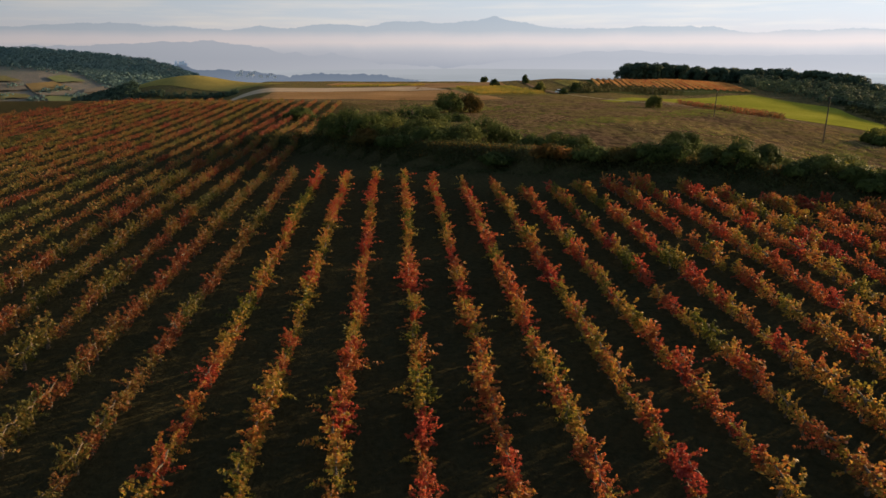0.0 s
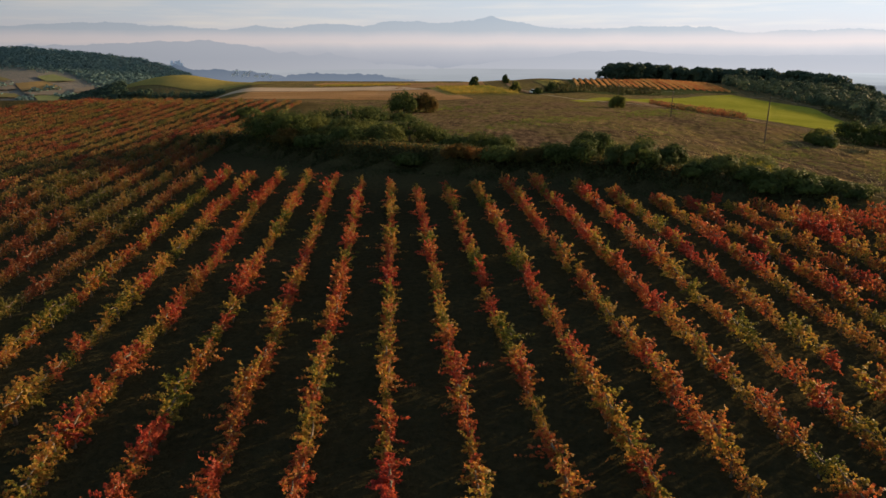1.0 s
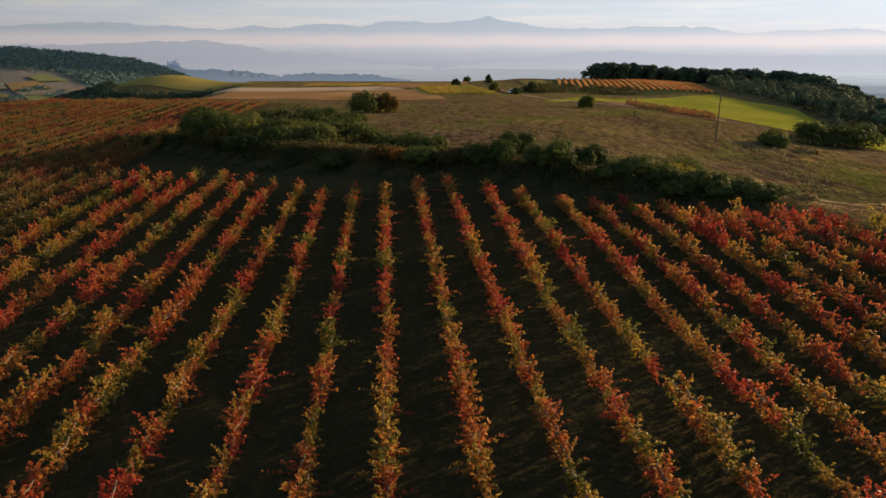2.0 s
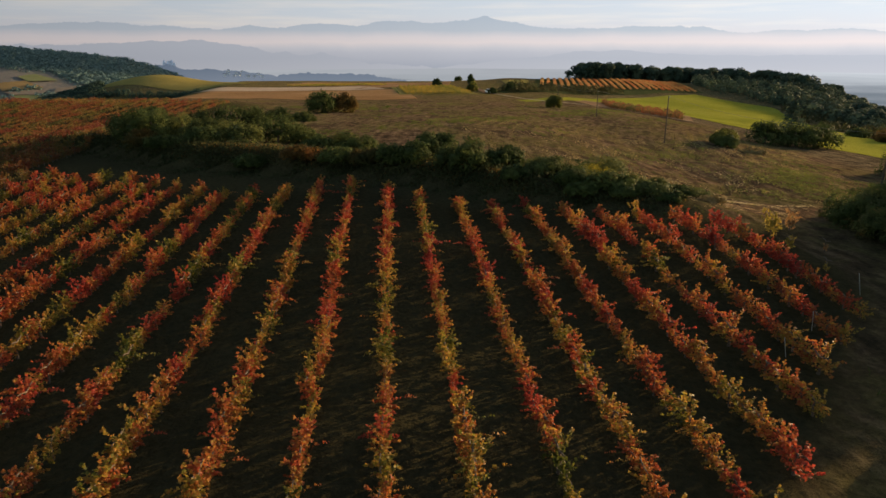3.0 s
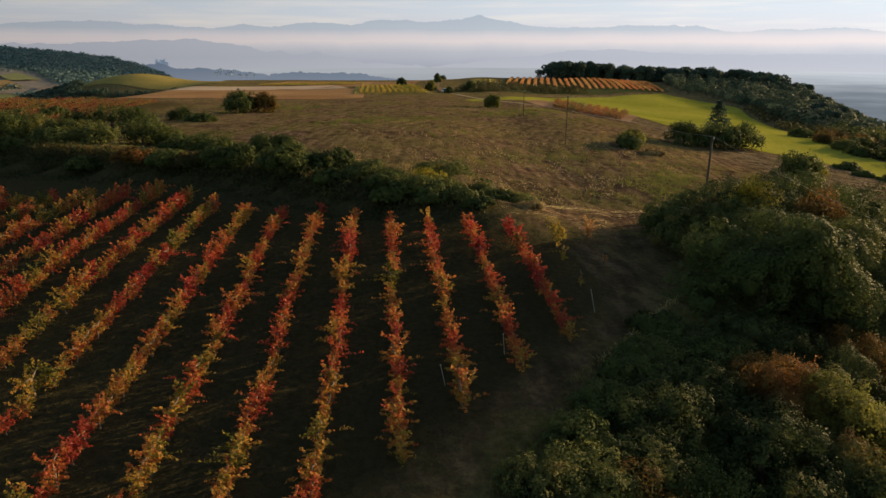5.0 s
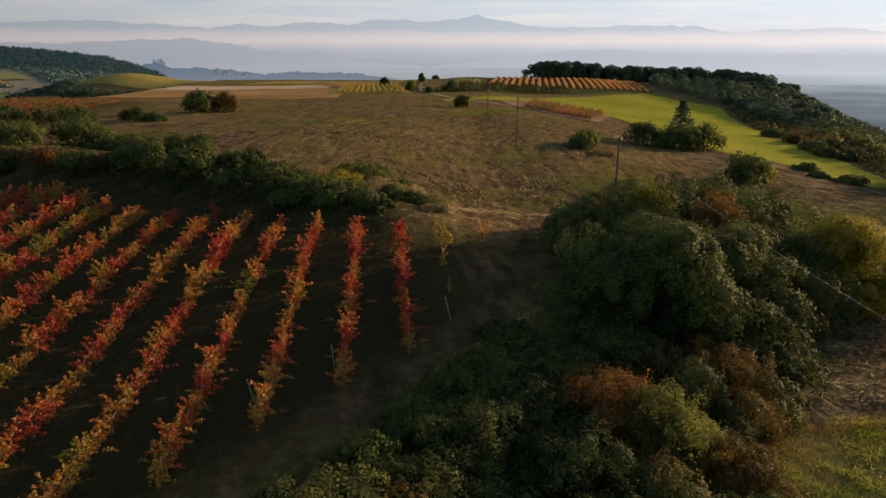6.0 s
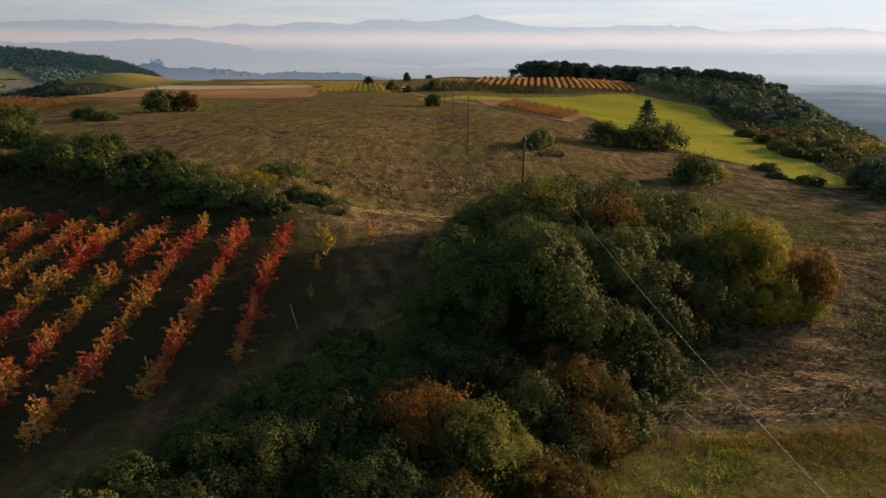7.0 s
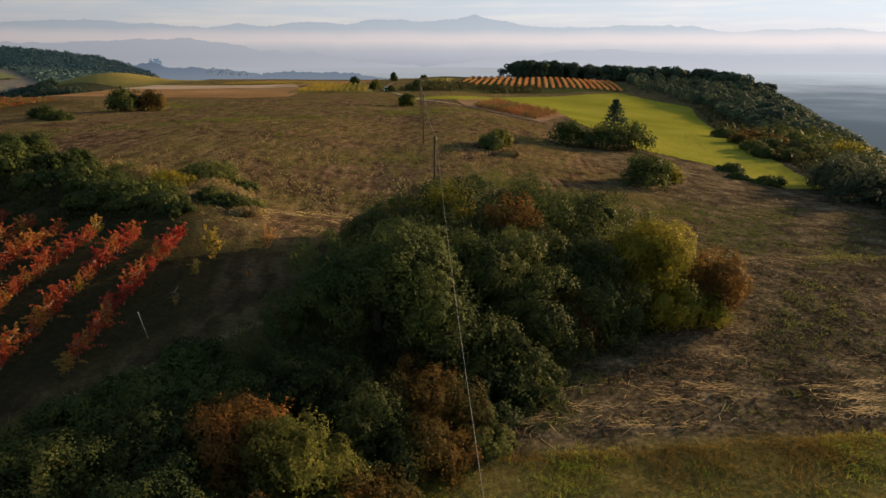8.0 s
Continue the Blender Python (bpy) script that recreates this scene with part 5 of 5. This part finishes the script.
cover("dry_strip", blades(d, on_land(x, y), 0.18, 0.017, 0.8), GOLD_GRASS, "dry orange-brown grass along the edge of the stubble", "grass")
x, y = d.uniform(44, 76, 14000), d.uniform(16, 58, 14000)
s_ = x - (57 + 0.8 * np.clip(y - 41, -60, 8))
keep = (s_ > -0.8 + d.normal(0, 0.6, len(x))) & (s_ < 12)
x, y = clumped(d, x[keep], y[keep], 4, 0.16)
cover("path_grass", blades(d, on_land(x, y), 0.34 + 0.15 * soft(x, y, 2), 0.03, 0.5), WEED, "long grass and herbs on the slope by the path", "grass")

# brambles and dry grass all along the bank
x = d.uniform(-30, 52, 26000)
y = hedge_y(x) + d.normal(-4.6, 1.7, len(x))
keep = (soft(x, y, 1.6) + d.normal(0, 0.5, len(x)) > -0.5) & (x < 43 + d.normal(0, 3, len(x)))
x, y = x[keep], y[keep]
up = np.clip(d.gamma(2.0, 0.17, len(x)), 0, 0.9) * np.exp(-((y - hedge_y(x) + 3) / 3.4) ** 2)
cover("brambles", leaves(d, on_land(x, y, up), np.tile([0, 0, 0.5], (len(x), 1)), 0.26), BRAMBLE, "dark brambles tangled along the face of the bank", "brambles")
x, y = clumped(d, x[::9], y[::9] + 3.2, 4, 0.35)
cover("bank_grass", blades(d, on_land(x, y), 0.36, 0.05, 0.5), RUST, "tall brown grass on the bank", "grass")


# ---- the castle on its hill, and the lane ----
# building colours of the far town with the haze already mixed in
def hazy(name, c):
    m = Mat(name, 0.9)
    return m.colour(m.ramp(m.noise(0.08, 4), (0.35, tuple(v * 0.8 for v in c)), (0.65, tuple(v * 1.15 for v in c)))).m


STONE, ROOF = hazy("hazed_stone", (0.48, 0.56, 0.70)), hazy("hazed_roof", (0.42, 0.40, 0.44))


def box(x0, x1, y0, y1, z0, z1, cren=0):
    bm = bmesh.new()
    bmesh.ops.create_cube(bm, size=1, matrix=Matrix.Translation(((x0 + x1) / 2, (y0 + y1) / 2, (z0 + z1) / 2)) @ Matrix.Diagonal((x1 - x0, y1 - y0, z1 - z0, 1)))
    for i in range(cren):
        w = (x1 - x0) / (2 * cren - 1)
        c = x0 + w * (2 * i + 0.5)
        bmesh.ops.create_cube(bm, size=1, matrix=Matrix.Translation((c, (y0 + y1) / 2, z1 + w * 0.5)) @ Matrix.Diagonal((w, y1 - y0, w, 1)))
    return bm


def castle():
    top = tagged(new("castle"), "hazy grey stone castle with towers on a far hill", "castle")
    b, r = radians(-21.05), 3880
    top.location = (r * math.sin(b), r * math.cos(b), 14 + r * math.tan(radians(-1.3)))
    top.scale = (0.6, 0.6, 0.66)
    part("curtain_wall", box(-52, 50, -8, 8, -30, 10, 12), STONE, top)
    part("keep", box(-12, 18, -9, 9, 10, 27, 4), STONE, top)
    part("tower", box(-46, -32, -9, 9, 8, 32, 3), STONE, top)
    part("tower", box(24, 35, -9, 9, 8, 36, 3), STONE, top)
    part("tower", box(46, 56, -9, 9, -20, 16, 3), STONE, top)


castle()


def house(x, y, z, w, h):
    top = tagged(new("house"), "tiny pale house of the far town", "house", "houses of the far town")
    top.location, top.rotation_euler = (x, y, z), (0, 0, rng.uniform(-0.6, 0.6))
    part("wall", box(-w / 2, w / 2, -w * 0.35, w * 0.35, -6, h), hazy("hazed_plaster", (0.6, 0.6, 0.62)), top)
    bm = bmesh.new()
    vs = [bm.verts.new(p) for p in ((-w * 0.55, -w * 0.4, h), (w * 0.55, -w * 0.4, h), (w * 0.55, w * 0.4, h), (-w * 0.55, w * 0.4, h), (-w * 0.55, 0, h + w * 0.25), (w * 0.55, 0, h + w * 0.25))]
    for f in ((0, 1, 5, 4), (2, 3, 4, 5), (0, 4, 3), (1, 2, 5), (3, 2, 1, 0)):
        bm.faces.new([vs[i] for i in f])
    part("roof", bm, ROOF, top)


for i in range(16):
    b, w = rng.uniform(-17.2, -13.9), rng.uniform(0.5, 0.85)
    top = 14 + 3000 * math.tan(radians(np.interp(b, (-17.7, -15.5, -13.3), (-1.66, -1.81, -2.1))))
    r = 3000 - 400 * (1 - w) - 3
    house(r * math.sin(radians(b)), r * math.cos(radians(b)), -130 + (top + 130) * math.sin(w * math.pi / 2) ** 1.3, rng.uniform(7, 13), rng.uniform(4, 7))


def car(x, y, turn):
    top = tagged(new("car"), "small white car standing on the country lane", "car")
    top.location, top.rotation_euler = (x, y, lie(x, y) + 0.22), (0, 0, turn)
    paint, glass, rubber = Mat("white_paint", 0.3, 0.5), Mat("dark_glass", 0.1, 0.5), Mat("rubber", 0.9)
    paint.colour((0.75, 0.75, 0.73)), glass.colour((0.03, 0.035, 0.04)), rubber.colour((0.03, 0.03, 0.03))
    for name, dims, mat in (("body", (-0.85, 0.85, -2.1, 2.1, 0.25, 0.85), paint.m), ("cabin", (-0.75, 0.75, -1.5, 0.7, 0.85, 1.45), glass.m), ("roof", (-0.7, 0.7, -1.3, 0.5, 1.45, 1.5), paint.m)):
        bm = box(*dims)
        bmesh.ops.bevel(bm, geom=bm.edges[:], offset=0.02 if name == "roof" else 0.1, segments=2, affect="EDGES")
        part(name, bm, mat, top)
    for wx in (-0.8, 0.8):
        for wy in (-1.3, 1.3):
            w = child("wheel", mesh_of("wheel", *tube([(wx - 0.1, wy, 0.3), (wx + 0.1, wy, 0.3)], (0.3, 0.3), 12), rubber.m), top)


car(46.0, 268.5, 0.1)

# a pale fringe of dry grass along the path, and clods on the stubble and the ploughed field
y = d.uniform(33, 46, 1100)
x = 57 + 0.8 * np.clip(y - 41, -60, 8) - 0.9 + d.normal(0, 0.22, len(y))
cover("path_fringe", blades(d, on_land(x, y), 0.25, 0.03, 0.7), DRY, "thin pale fringe of dry grass along the path", "grass")


def clods(d, x, y, g):
    """Small rough lumps of earth."""
    n = len(x)
    unit = np.array([(1, 0, 0), (0, 1, 0), (-1, 0, 0), (0, -1, 0), (0, 0, 0.8)], float)
    v = on_land(x, y)[:, None] + unit[None] * d.uniform(0.5, 1.3, (n, 5, 1)) * np.reshape(g, (-1, 1, 1))
    f = np.array([(0, 1, 4), (1, 2, 4), (2, 3, 4), (3, 0, 4)])
    return v.reshape(-1, 3), (np.arange(n)[:, None, None] * 5 + f[None]).reshape(-1, 3)


r, a = 7.0 + 48 * d.random(15000), d.uniform(-1.9, 1.25, 15000)
x, y = 69 + r * np.cos(a) * 1.15, 47 + r * np.sin(a)
keep = (x > 65) & (y > 35.5) & (y < 90)
cover("stubble_clods", clods(d, x[keep], y[keep], d.uniform(0.05, 0.14, keep.sum())), CLOD, "small brown clods between the stubble", "clods")
x, y = d.uniform(-8, 82, 16000), 58 + 95 * d.random(16000) ** 1.3
keep = (y > hedge_y(x) + 6) & (np.sin((x + 0.14 * y) * 1.9) + d.normal(0, 0.6, len(x)) > 0.2)
cover("field_clods", clods(d, x[keep], y[keep], d.uniform(0.06, 0.18, keep.sum())), CLOD, "brown clods in rows on the ploughed field", "clods")

# ruts fanning out over the ploughed field from the gap beside the thicket
xs, ys = [], []
for a in (-0.48, -0.33, -0.19, -0.12, 0.06, 0.24, 0.33):
    for side in (-0.85, 0.85):
        y = d.uniform(63 + 20 * abs(a), 114, 520)
        y = y[np.sin(y * 0.23 + 9 * a) + 0.6 * np.sin(y * 0.71 + 5 * a) + d.normal(0, 0.3, len(y)) > 0.1]
        xs.append(55 + (y - 57) * math.tan(a) - 0.003 * (y - 80) ** 2 * a + side + 0.5 * np.sin(y * 0.11 + 7 * a) + d.normal(0, 0.22, len(y)))
        ys.append(y)
x, y = np.concatenate(xs), np.concatenate(ys)
keep = y > hedge_y(x) + 6
cover("rut_clods", clods(d, x[keep], y[keep], d.uniform(0.05, 0.15, keep.sum())), CLOD, "ridges of brown clods along the wheel ruts of the field", "clods")

# straw raked along the ruts and strewn before the gap beside the thicket
pick = d.random(len(x)) < 0.3
x1, y1 = x[pick] + d.normal(0, 0.45, pick.sum()), y[pick] + d.normal(0, 0.4, pick.sum())
x2, y2 = d.normal(52.5, 4.5, 1300), d.normal(61.0, 3.2, 1300)
wisp = (soft(x2, y2, 1.8, 3.0) + 0.7 * np.sin(y2 * 2.3 + 0.5 * x2) + d.normal(0, 0.4, len(x2)) > 0.35) & (y2 > 54.5)
x, y = np.concatenate([x1, x2[wisp]]), np.concatenate([y1, y2[wisp]])
a = np.concatenate([d.normal(0.1, 0.5, len(x1)), d.normal(1.4, 0.45, wisp.sum())])
cover("field_straw", stalks(d, x, y, a, (0.1, 0.38), (0.012, 0.026), 0.1), STRAW, "wisps of pale straw strewn over the ploughed field", "straw")
